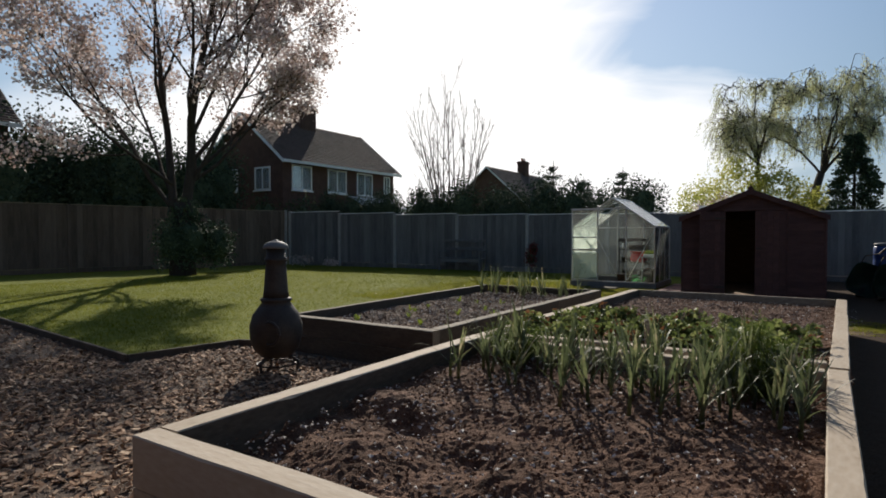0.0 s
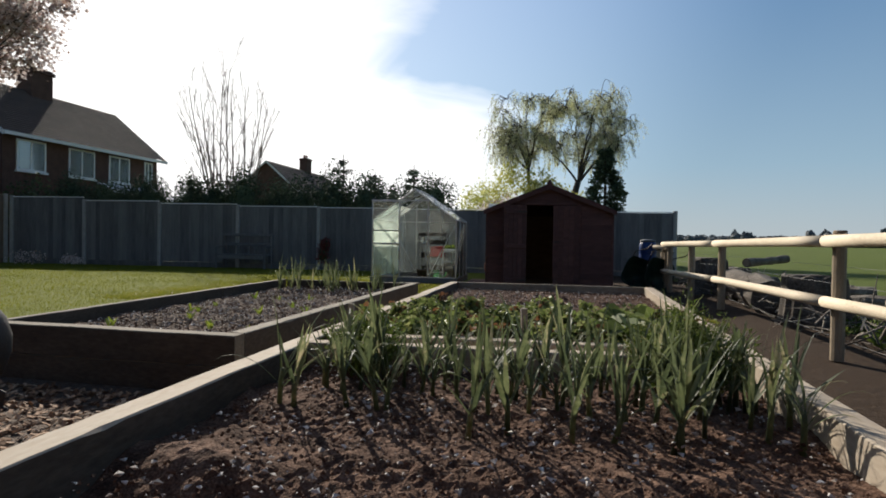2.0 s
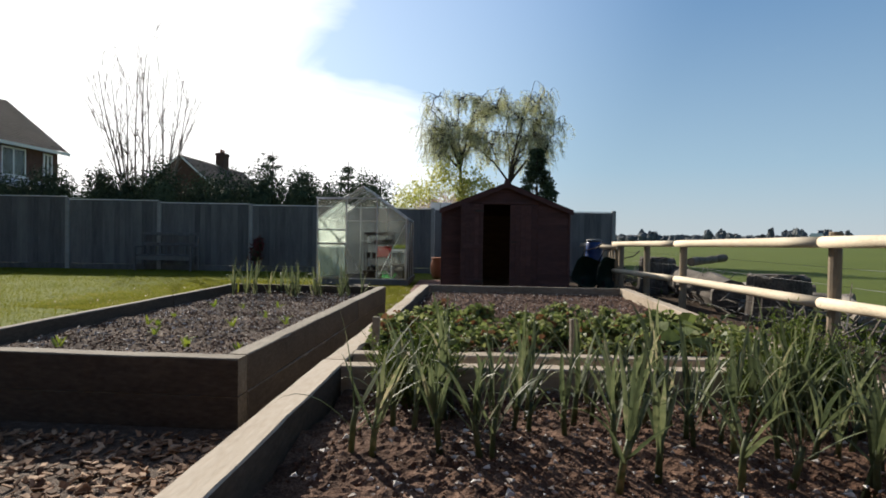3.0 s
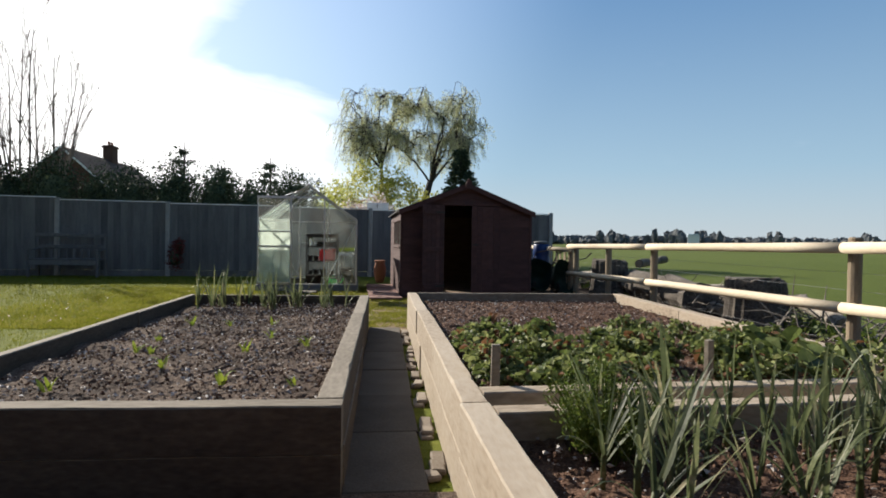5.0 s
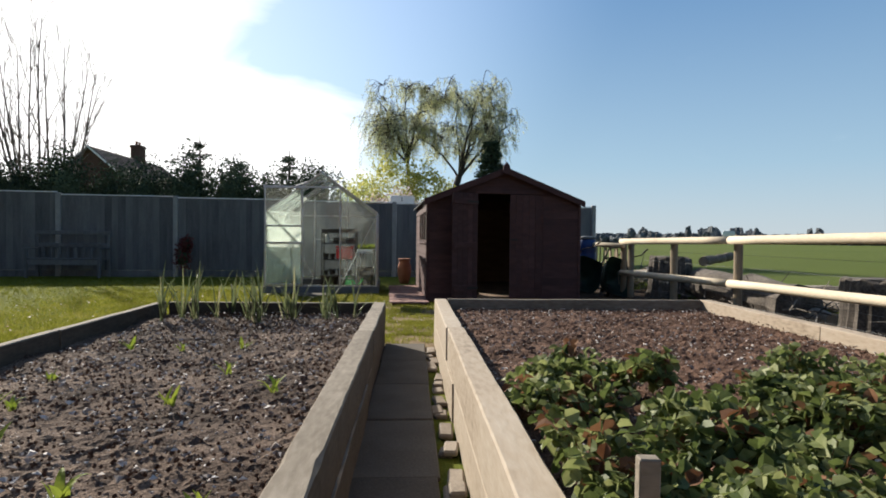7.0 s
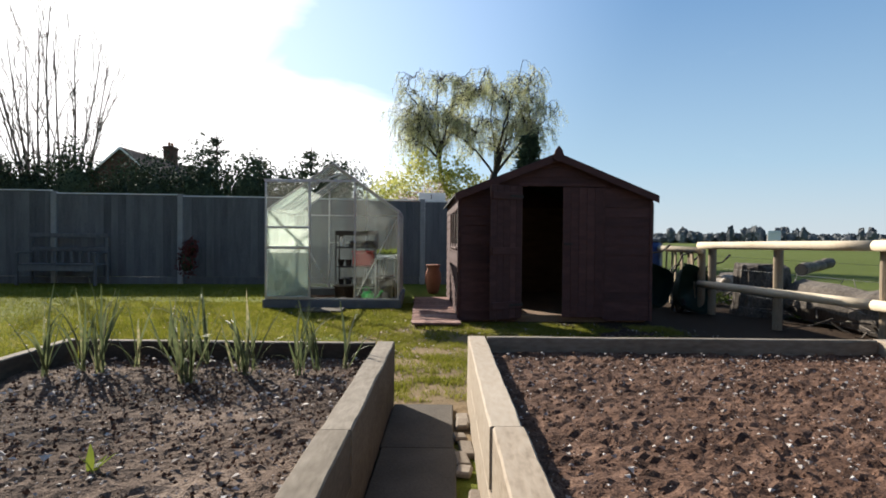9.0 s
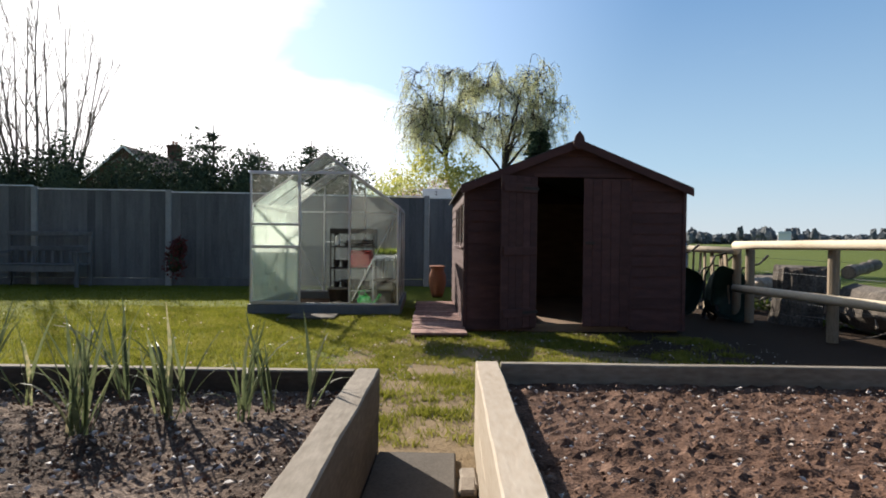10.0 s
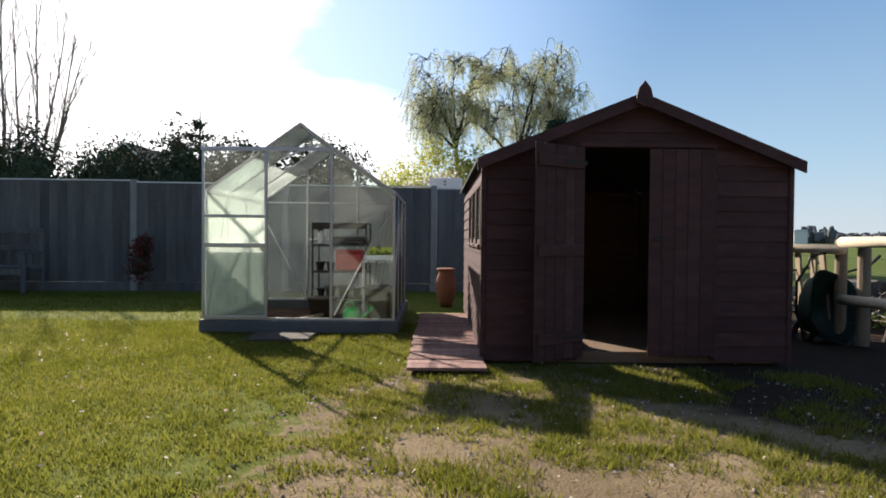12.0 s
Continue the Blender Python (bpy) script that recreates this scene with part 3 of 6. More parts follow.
def soil_mesh(x0, x1, y0, y1, z, rough=0.03, step=0.026, furrow=0.0, seed=0, mound=0.0):
    nx, ny = int((x1 - x0) / step), int((y1 - y0) / step)
    me = Mesh()
    for j in range(ny + 1):
        for i in range(nx + 1):
            x, y = x0 + (x1 - x0) * i / nx, y0 + (y1 - y0) * j / ny
            h = noise.fractal((x * 3 + seed, y * 3, seed), 0.9, 2.1, 2) * rough * 0.3 + abs(noise.noise((x * 13 + seed, y * 13, seed))) * rough * 0.5 + noise.noise((x * 29, y * 29, seed)) * rough * 0.45 + furrow * math.sin(y * 9 + 1.5 * noise.noise((x, y * 0.3, seed)))
            h += mound * (noise.noise((x * 2.2 + seed, y * 3.4, 7)) - 0.35) * max(0.0, min(1.0, (2.5 - y) / 0.5))
            me.v.append((x, y, z + h))
    me.f = [(j * (nx + 1) + i, j * (nx + 1) + i + 1, (j + 1) * (nx + 1) + i + 1, (j + 1) * (nx + 1) + i) for j in range(ny) for i in range(nx)]
    return me


def build_beds():
    rng = random.Random(3)
    LX0, LX1, LY0, LY1, L_TOP = -4.60, -2.785, 3.9, 8.42, 0.398
    bed = thing("raised_bed", "raised vegetable bed of weathered timber sleepers filled with bare soil", "raised bed")
    sleeper_run(bed, MAT["sleeper_old"], (LX0 - 0.055, LY0), (LX1 + 0.055, LY0 - 0.02), rng=rng, shade_side=1, top=L_TOP, both_sides=True)
    sleeper_run(bed, MAT["sleeper_old"], (LX1, LY0 + 0.042), (LX1, LY1 + 0.015), rng=rng, shade_side=1, top=L_TOP, both_sides=True)
    sleeper_run(bed, MAT["sleeper_old"], (LX0 - 0.02, LY0 + 0.062), (LX0 - 0.14, LY1 + 0.015), rng=rng, w=0.065, shade_side=-1, top=L_TOP, both_sides=True)
    sleeper_run(bed, MAT["sleeper_old"], (LX0 - 0.06, LY1 - 0.02), (LX1 - 0.058, LY1 - 0.02), rng=rng, w=0.055, shade_side=-1, top=L_TOP, both_sides=True)
    part("soil", soil_mesh(LX0 - 0.06, LX1 - 0.03, LY0, LY1 - 0.02, 0.285, 0.03, furrow=0.014, seed=4), MAT["soil_dry"], bed, "dry grey-brown dug soil")
    RX0, RX1, RY1 = -2.215, 0.31, 8.43
    bed2 = thing("raised_bed", "long raised bed of pale timber sleepers with strawberries and bare soil", "raised bed")
    sleeper_run(bed2, MAT["sleeper"], (RX0, 3.74), (RX0, RY1 + 0.055), rng=rng, shade_side=-1)
    sleeper_run(bed2, MAT["sleeper"], (RX1 - 0.1, 3.9), (RX1 + 0.02, RY1 + 0.055), rng=rng)
    sleeper_run(bed2, MAT["sleeper_old"], (RX0 + 0.058, RY1 + 0.02), (RX1 - 0.05, RY1 + 0.02), rng=rng, w=0.055)
    sleeper_run(bed2, MAT["sleeper"], (RX0 + 0.058, 3.92), (RX1 - 0.16, 4.06), rng=rng, w=0.1)
    part("soil", soil_mesh(RX0 + 0.03, RX1 - 0.02, 3.93, RY1 - 0.01, 0.33, 0.035, furrow=0.006, seed=9), MAT["soil"], bed2, "crumbly dark brown soil")
    NX0, NX1, NY0 = -2.16, 0.19, 0.95
    bed3 = thing("raised_bed", "raised bed of pale timber sleepers planted with rows of leeks", "raised bed")
    sleeper_run(bed3, MAT["sleeper"], (NX0 - 0.055, NY0), (NX1 + 0.055, NY0), rng=rng, w=0.12, shade_side=1)
    sleeper_run(bed3, MAT["sleeper"], (NX0, NY0 + 0.062), (RX0 + 0.005, 3.735), rng=rng, w=0.12, shade_side=-1)
    sleeper_run(bed3, MAT["sleeper"], (NX1, NY0 + 0.062), (NX1 + 0.02, 3.84), rng=rng)
    sleeper_run(bed3, MAT["sleeper"], (RX0 + 0.064, 3.64), (NX1 - 0.05, 3.78), rng=rng, w=0.1)
    part("soil", soil_mesh(NX0 + 0.03, NX1 - 0.02, NY0 + 0.03, 3.68, 0.30, 0.034, step=0.022, furrow=0.018, seed=2, mound=0.11), MAT["soil"], bed3, "damp dark soil with pale stones")
    for b, x0, x1, y0, y1, z, n, s in ((bed, LX0 + 0.08, LX1 - 0.08, LY0 + 0.1, LY1 - 0.1, 0.30, 5200, 0.0105), (bed2, RX0 + 0.08, RX1 - 0.08, 4.1, RY1 - 0.1, 0.342, 5200, 0.008), (bed3, NX0 + 0.1, NX1 - 0.1, NY0 + 0.1, 3.6, 0.32, 4200, 0.010)):
        pts = [(rng.uniform(x0, x1), rng.uniform(y0, y1), z + rng.uniform(-0.008, 0.02)) for _ in range(n)]
        clods = stone_cloud(pts, [s * 0.75 * rng.uniform(0.3, 1.5) for _ in pts], 0.8, rng)
        tagged(part("loose_soil", clods, MAT["soil"], b, "loose lumps of soil"), kind="stuff")
        pts = [(rng.uniform(x0, x1), rng.uniform(y0, y1), z + rng.uniform(0, 0.02)) for _ in range(int(n * (0.4 if b is bed3 else 0.55)))]
        stones = stone_cloud(pts, [s * (0.35 + 1.5 * rng.random() ** 2.5) for _ in pts], 0.5, rng)
        tagged(part("flint_gravel", stones, MAT["stone"], b, "small pale flints"), kind="stuff")


build_beds()


# ---- path between the beds ----
def build_path():
    rng = random.Random(5)
    path = thing("path", "narrow path of worn concrete slabs between the raised beds", "path", kind="structure")
    slab = Mesh().box(-0.18, 0.18, 0.0, 0.745, 0.0, 0.022, 0.006).data("slab", MAT["slab"])
    for k in range(7):
        part("slab", slab, None, path, at=pose(-2.552, 3.12 + 0.75 * k, rng.uniform(0, 0.006), 0, 0, rng.uniform(-1, 1)))
    for k in range(3):
        brick = Mesh().box(-0.035, 0.035, 0.0, 0.1 + 0.04 * k, 0.0, 0.03, 0.009).data("brick", MAT["brick_edge"])
        y = 2.95 + 0.06 * k
        while y < 8.3:
            part("brick", brick, None, path, at=pose(-2.318 + rng.uniform(-0.022, 0.018), y, rng.uniform(-0.02, 0.004), rng.uniform(-4, 4), rng.uniform(-5, 5), rng.uniform(-9, 9)))
            y += rng.uniform(0.42, 0.62)


build_path()


# ---- back and side fences ----
def fence_run(name, label, a, b, bays, heights, mat, per_bay=18, seed=1, posts=True):
    rng = random.Random(seed)
    a, b = Vector(a), Vector(b)
    d = (b - a) / bays
    f = thing(name, label, "fence", kind="structure")
    ang = math.degrees(math.atan2(d.y, d.x))
    L = d.length
    for k in range(bays):
        p, h = a + d * k, heights[k]
        m = pose(p.x, p.y, -0.02, 0, 0, ang)
        gb = part("gravel_board", Mesh().box(0.06, L - 0.06, -0.02, 0.02, 0, 0.16, 0.004), mat, f, "timber gravel board", at=m)
        w = (L - 0.12) / per_bay
        board = Mesh().prism([(-w / 2, 0), (w / 2 + 0.015, 0), (w / 2 + 0.015, 0.012), (-w / 2, 0.02)], 0, 1)
        board.v = [(x, z * 1.0, y * (h - 0.2)) for x, y, z in board.v]
        data = board.data("board", mat)
        for i in range(per_bay):
            part("board", data, None, f, at=m @ pose(0.06 + w * (i + 0.5), rng.uniform(-0.004, 0.004) - 0.012, 0.165, 0, rng.uniform(-0.2, 0.2), 0))
        part("capping", Mesh().box(0.05, L - 0.05, -0.03, 0.03, h - 0.024, h, 0.005), MAT["white"] if posts else MAT["post"], f, "pale capping strip", at=m)
        part("post", Mesh().box(-0.055, 0.055, -0.075 if posts else -0.035, 0.045, 0, h + (0.03 if posts else 0), 0.012), MAT["concrete"] if posts else mat, f, "concrete fence post" if posts else "", at=m)
    m = pose(b.x, b.y, -0.02, 0, 0, ang)
    part("post", Mesh().box(-0.055, 0.055, -0.075, 0.045, 0, heights[-1] + 0.03, 0.012), MAT["concrete"], f, "concrete fence post", at=m)


FENCE_SLOPE = 0.075
FX0 = -8.3 - 2.68 * 4


def fence_y(x):
    return 17.78 + FENCE_SLOPE * (x + 8.3)


fence_run("back_fence", "tall dark close-boarded fence with concrete posts", (FX0, fence_y(FX0)), (FX0 + 2.68 * 8, fence_y(FX0 + 2.68 * 8)), 8,
          [2.25, 2.14, 2.06, 2.0, 1.97, 1.95, 1.93, 1.92], MAT["fence"], 16, 1)
fence_run("side_fence", "brown close-boarded boundary fence beside the lawn", (-23.6, -4.0), (-19.2, fence_y(-19.2) - 0.1), 8,
          [2.2, 2.25, 2.3, 2.3, 2.3, 2.3, 2.3, 2.3], MAT["fence_brown"], 16, 2, False)


# ---- shed ----
SHED_AT = pose(-2.235, 12.06, 0, 0, 0, 2.4) @ pose(2.26, -12.1, 0)


def build_shed():
    x0, x1, y0, y1 = -2.26, 0.13, 12.1, 15.4
    xm, eave, ridge = (x0 + x1) / 2, 1.61, 2.09
    s = thing("garden_shed", "dark red-brown timber shed with felt roof and open door", "shed", at=SHED_AT)
    rng = random.Random(8)
    dx0, dx1, dtop = -1.5, -0.48, 1.7

    def roof_at(x):
        return ridge - (ridge - eave) * abs(x - xm) / ((x1 - x0) / 2)

    part("floor_base", Mesh().box(x0 + 0.03, x1 - 0.03, y0 + 0.03, y1 - 0.03, 0.0, 0.09, 0.005), MAT["shed_in"], s, "bare wooden shed floor")
    # boarded gable ends: rows of overlapping boards cut to the roof
    bh = 0.118
    for side in (0, 1):
        yy = y0 if side == 0 else y1
        z = 0.03
        while z < ridge - 0.02:
            zt = min(z + bh, ridge)
            if side == 0 and z < dtop < zt:
                zt = dtop
            spans = [(x0, x1)]
            if side == 0 and z < dtop:
                spans = [(x0, dx0 - 0.03), (dx1 + 0.03, x1)]
            for a, b in spans:
                def lim(zz):
                    if zz <= eave:
                        return a, b
                    half = (ridge - zz) / (ridge - eave) * (x1 - x0) / 2
                    return max(a, xm - half), min(b, xm + half)
                (a0, b0), (a1, b1) = lim(z), lim(zt)
                if b1 - a1 < 0.01:
                    a1 = b1 = (a0 + b0) / 2
                out = -1 if side == 0 else 1
                lo, hi = 0.018, 0.006
                me = Mesh().add([(a0, yy + out * lo, z), (b0, yy + out * lo, z), (b1, yy + out * hi, zt), (a1, yy + out * hi, zt),
                                 (a0, yy - out * 0.004, z), (b0, yy - out * 0.004, z), (b1, yy - out * 0.004, zt), (a1, yy - out * 0.004, zt)],
                                [(0, 1, 2, 3), (7, 6, 5, 4), (0, 4, 5, 1), (1, 5, 6, 2), (2, 6, 7, 3), (3, 7, 4, 0)])
                part("board", me, MAT["shed"], s)
            z = zt
    # side walls, the lit one with a row of windows
    for side in (0, 1):
        xx, out = (x0, -1) if side == 0 else (x1, 1)
        z = 0.03
        while z < eave - 0.01:
            zt = min(z + bh, eave)
            spans = [(y0, y1)]
            if side == 0 and 0.86 < z < 1.42:
                spans = [(y0, y0 + 0.22), (y0 + 2.05, y1)]
            for a, b in spans:
                me = Mesh().add([(xx + out * 0.018, a, z), (xx + out * 0.018, b, z), (xx + out * 0.006, b, zt), (xx + out * 0.006, a, zt),
                                 (xx - out * 0.004, a, z), (xx - out * 0.004, b, z), (xx - out * 0.004, b, zt), (xx - out * 0.004, a, zt)],
                                [(0, 1, 2, 3), (7, 6, 5, 4), (0, 4, 5, 1), (1, 5, 6, 2), (2, 6, 7, 3), (3, 7, 4, 0)])
                part("board", me, MAT["shed"], s)
            z += bh
    for k in range(3):
        wy = y0 + 0.22 + 0.61 * k
        w = part("window", Mesh().box(x0 - 0.02, x0 + 0.02, wy + 0.02, wy + 0.06, 0.9, 1.46, 0.004).box(x0 - 0.02, x0 + 0.02, wy + 0.55, wy + 0.59, 0.9, 1.46, 0.004)
                 .box(x0 - 0.02, x0 + 0.02, wy + 0.06, wy + 0.55, 1.42, 1.46, 0.004).box(x0 - 0.04, x0 + 0.02, wy + 0.06, wy + 0.55, 0.9, 0.93, 0.004), MAT["shed"], s, "red-brown window frame")
        p = part("pane", Mesh().box(x0 - 0.002, x0 + 0.002, wy + 0.06, wy + 0.55, 0.93, 1.42), MAT["pane"], w, "dusty glass pane")
        p.visible_shadow = False
    for cx in (x0 - 0.012, x1 + 0.012):
        part("corner_post", Mesh().box(cx - 0.02, cx + 0.02, y0 - 0.024, y0 + 0.02, 0.02, eave - 0.02, 0.004), MAT["shed"], s)
    # added inner panels, paler than the stained boards, to bounce light indoors
    part("lining", Mesh().box(x1 - 0.03, x1 - 0.012, y0 + 0.03, y1 - 0.03, 0.09, eave - 0.02), MAT["shed_in"], s, "bare timber lining added to bounce light inside the shed")
    part("lining", Mesh().box(x0 + 0.05, x1 - 0.05, y1 - 0.03, y1 - 0.012, 0.09, eave), MAT["shed_in"], s, "bare timber lining added to bounce light inside the shed")
    for k in range(5):
        part("stud", Mesh().box(x1 - 0.07, x1 - 0.032, y0 + 0.1 + 0.75 * k, y0 + 0.14 + 0.75 * k, 0.09, eave - 0.03, 0.003), MAT["shed_in"], s)
    part("door_frame", Mesh().box(dx0 - 0.03, dx0, y0 - 0.028, y0 + 0.03, 0.05, dtop, 0.004).box(dx1, dx1 + 0.03, y0 - 0.028, y0 + 0.03, 0.05, dtop, 0.004).box(dx0 - 0.03, dx1 + 0.03, y0 - 0.028, y0 + 0.03, dtop, dtop + 0.04, 0.004), MAT["shed"], s)

    half = (dx1 - dx0) / 2 - 0.005

    def leaf(label, at):
        d = part("door", Mesh().box(0.02, half - 0.02, 0.0, 0.02, 0.78, 0.87, 0.004), MAT["shed"], s, label, at=at)
        for z in (0.12, 1.45):
            part("ledge", Mesh().box(0.02, half - 0.02, 0.0, 0.02, z, z + 0.09, 0.004), MAT["shed"], d)
        n = 5
        for i in range(n):
            part("plank", Mesh().box(half * i / n + 0.001, half * (i + 1) / n - 0.001, -0.012, 0.0, 0.0, dtop - 0.08, 0.003), MAT["shed"], d)
        return d
    d = leaf("open ledged shed door", pose(dx0 + 0.01, y0 - 0.05, 0.07, 0, 0, -148))
    for z in (0.15, 1.48):
        part("hinge", Mesh().box(0.0, 0.22, 0.02, 0.025, z, z + 0.03, 0.001), MAT["black"], d, "black strap hinge")
    d2 = leaf("closed ledged shed door", pose(dx0 + half + 0.01, y0 - 0.03, 0.07))
    part("latch", Mesh().box(0.02, 0.12, -0.03, -0.012, 0.9, 0.93, 0.003), MAT["black"], d2, "black door latch")
    # roof
    oh = 0.07
    for sgn in (-1, 1):
        xe = xm + sgn * ((x1 - x0) / 2 + oh)
        ze = eave - oh * (ridge - eave) / ((x1 - x0) / 2) - 0.002
        zr = ridge - 0.002
        me = Mesh()
        o = [(xm, zr), (xe, ze), (xe, ze + 0.022), (xm, zr + 0.024)]
        if sgn > 0:
            o = o[::-1]
        me.prism(o, y0 - 0.09, y1 + 0.09)
        part("roof_board", me, MAT["felt"], s, "dark mineral-felt roof")
        barge = [(xm, zr + 0.012), (xe, ze + 0.012), (xe, ze - 0.075), (xm, zr - 0.075)]
        if sgn < 0:
            barge = barge[::-1]
        part("bargeboard", Mesh().prism(barge, y0 - 0.115, y0 - 0.095), MAT["shed"], s)
    part("finial", Mesh().prism([(xm - 0.07, ridge - 0.06), (xm, ridge - 0.1), (xm + 0.07, ridge - 0.06), (xm + 0.045, ridge + 0.045), (xm, ridge + 0.1), (xm - 0.045, ridge + 0.045)], y0 - 0.14, y0 - 0.118), MAT["shed"], s, "diamond-shaped timber finial")


build_shed()


# ---- greenhouse ----
def build_greenhouse():
    x0, x1, y0, y1 = -5.03, -3.11, 13.42, 15.34
    xm, base, eave, ridge = (x0 + x1) / 2, 0.13, 1.44, 2.13
    g = thing("greenhouse", "small aluminium-framed glass greenhouse with its sliding door open", "greenhouse", at=pose(-3.11, 13.42, 0, 0, 0, 2.4) @ pose(3.11, -13.42, 0))
    part("floor", Mesh().box(x0 + 0.05, x1 - 0.05, y0 + 0.05, y1 - 0.05, -0.03, 0.016, 0.004), MAT["soil"], g, "bare brown earth floor")
    part("plinth", Mesh().box(x0 - 0.05, x1 + 0.05, y0 - 0.05, y0 + 0.05, 0, base, 0.01).box(x0 - 0.05, x1 + 0.05, y1 - 0.05, y1 + 0.05, 0, base, 0.01)
         .box(x0 - 0.05, x0 + 0.05, y0 + 0.05, y1 - 0.05, 0, base, 0.01).box(x1 - 0.05, x1 + 0.05, y0 + 0.05, y1 - 0.05, 0, base, 0.01), MAT["plinth"], g, "grey steel base plinth")

    def bar(pts, r=0.014):
        me = Mesh()
        for a, b in zip(pts, pts[1:]):
            me.tube([a, b], r, 4)
        return part("frame_bar", me, MAT["alu"], g)

    def roof_z(x):
        return ridge - (ridge - eave) * abs(x - xm) / ((x1 - x0) / 2)
    b3 = [x0, -4.42, -3.75, x1]
    for yy in (y0, y1):
        for x in b3:
            bar([(x, yy, base), (x, yy, roof_z(x))], 0.018)
        bar([(x0, yy, eave), (xm, yy, ridge)], 0.018)
        bar([(xm, yy, ridge), (x1, yy, eave)], 0.018)
        bar([(x0, yy, base + 0.01), (x1, yy, base + 0.01)], 0.016)
    bar([(x0, y1, eave), (x1, y1, eave)])
    bar([(b3[1], y1, 0.95), (b3[2], y1, 0.95)])
    bar([(xm, y0, ridge), (xm, y1, ridge)], 0.02)
    for x in (x0, x1):
        bar([(x, y0, eave), (x, y1, eave)], 0.02)
        for k in (1, 2):
            yy = y0 + (y1 - y0) * k / 3
            bar([(x, yy, base), (x, yy, eave)])
            bar([(x, yy, eave), (xm, yy, ridge)])
        bar([(x, y0 + 0.05, base + 0.05), (x, y0 + (y1 - y0) / 3, eave)], 0.01)
    # braces across the front and the back corners
    bar([(b3[2] + 0.03, y0 + 0.03, base + 0.05), (x1 - 0.03, y0 + 0.03, eave - 0.12)], 0.011)
    bar([(b3[1] - 0.02, y1 - 0.03, base + 0.05), (x0 + 0.03, y1 - 0.03, eave - 0.2)], 0.011)
    # sliding door, pushed to the side on its track
    track = 1.87
    bar([(x0 - 0.03, y0 - 0.03, track), (b3[2] + 0.02, y0 - 0.03, track)], 0.022)
    d = part("sliding_door", Mesh().box(-0.33, -0.305, -0.012, 0.012, 0, 1.72, 0.003).box(0.305, 0.33, -0.012, 0.012, 0, 1.72, 0.003)
             .box(-0.305, 0.305, -0.012, 0.012, 0, 0.03, 0.003).box(-0.305, 0.305, -0.012, 0.012, 0.72, 0.76, 0.003)
             .box(-0.305, 0.305, -0.012, 0.012, 1.02, 1.05, 0.003).box(-0.305, 0.305, -0.012, 0.012, 1.69, 1.72, 0.003), MAT["alu"], g, "aluminium sliding door frame", at=pose(-4.715, y0 - 0.05, base + 0.02))
    for z0, z1, mt in ((0.03, 0.72, "glass_dirty"), (0.76, 1.02, "glass_dirty"), (1.05, 1.69, "glass")):
        p = part("pane", Mesh().box(-0.305, 0.305, -0.002, 0.002, z0, z1), MAT[mt], d)
        p.visible_shadow = False

    def pane(v, mt="glass"):
        n = (Vector(v[1]) - Vector(v[0])).cross(Vector(v[2]) - Vector(v[0])).normalized() * 0.003
        k = len(v)
        me = Mesh().add(list(map(Vector, v)) + [Vector(p) + n for p in v], [tuple(reversed(range(k))), tuple(range(k, 2 * k))] + [(i, (i + 1) % k, k + (i + 1) % k, k + i) for i in range(k)])
        p = part("pane", me, MAT[mt], g)
        p.visible_shadow = mt == "glass_film" or mt == "glass_dirty" and max(q[2] for q in v) < 1.0
    for yy, front in ((y0, True), (y1, False)):
        for a, b in zip(b3, b3[1:]):
            mid = a < xm < b
            if front and mid:
                pane([(a, yy, track), (b, yy, track), (b, yy, roof_z(b)), (xm, yy, ridge), (a, yy, roof_z(a))], "glass_film")
                continue
            lo = base
            for z0, z1 in ((lo, 0.85), (0.856, eave)):
                pane([(a, yy, z0), (b, yy, z0), (b, yy, z1), (a, yy, z1)], "glass_dirty" if (front and a == b3[0]) else "glass" if front else "glass_film")
            if mid:
                pane([(a, yy, eave + 0.006), (b, yy, eave + 0.006), (b, yy, roof_z(b)), (xm, yy, ridge), (a, yy, roof_z(a))])
            elif a == b3[0]:
                pane([(a, yy, eave + 0.006), (b, yy, eave + 0.006), (b, yy, roof_z(b))])
            else:
                pane([(a, yy, eave + 0.006), (b, yy, eave + 0.006), (a, yy, roof_z(a))])
    for k in range(3):
        ya, yb = y0 + (y1 - y0) * k / 3 + 0.008, y0 + (y1 - y0) * (k + 1) / 3 - 0.008
        for x, sg in ((x0, -1), (x1, 1)):
            for z0, z1 in ((base, 0.85), (0.856, eave)):
                pane([(x, ya, z0), (x, yb, z0), (x, yb, z1), (x, ya, z1)], "glass_dirty" if x == x0 else "glass")
            xmid, zmid = (x + xm) / 2, (eave + ridge) / 2
            pane([(x, ya, eave + 0.004), (x, yb, eave + 0.004), (xmid, yb, zmid), (xmid, ya, zmid)], "glass_dirty" if sg < 0 else "glass_film")
            if not (k == 1 and sg < 0):
                pane([(xmid, ya, zmid + 0.004), (xmid, yb, zmid + 0.004), (xm, yb, ridge), (xm, ya, ridge)], "glass_film")
    # roof vent, propped open
    ya, yb = y0 + (y1 - y0) / 3, y0 + (y1 - y0) * 2 / 3
    xmid, zmid = (x0 + xm) / 2 - 0.06, (eave + ridge) / 2 + 0.16
    v = part("roof_vent", Mesh().tube([(xm, ya, ridge + 0.02), (xmid, ya, zmid), (xmid, yb, zmid), (xm, yb, ridge + 0.02)], 0.014, 4), MAT["alu"], g, "propped roof vent frame")
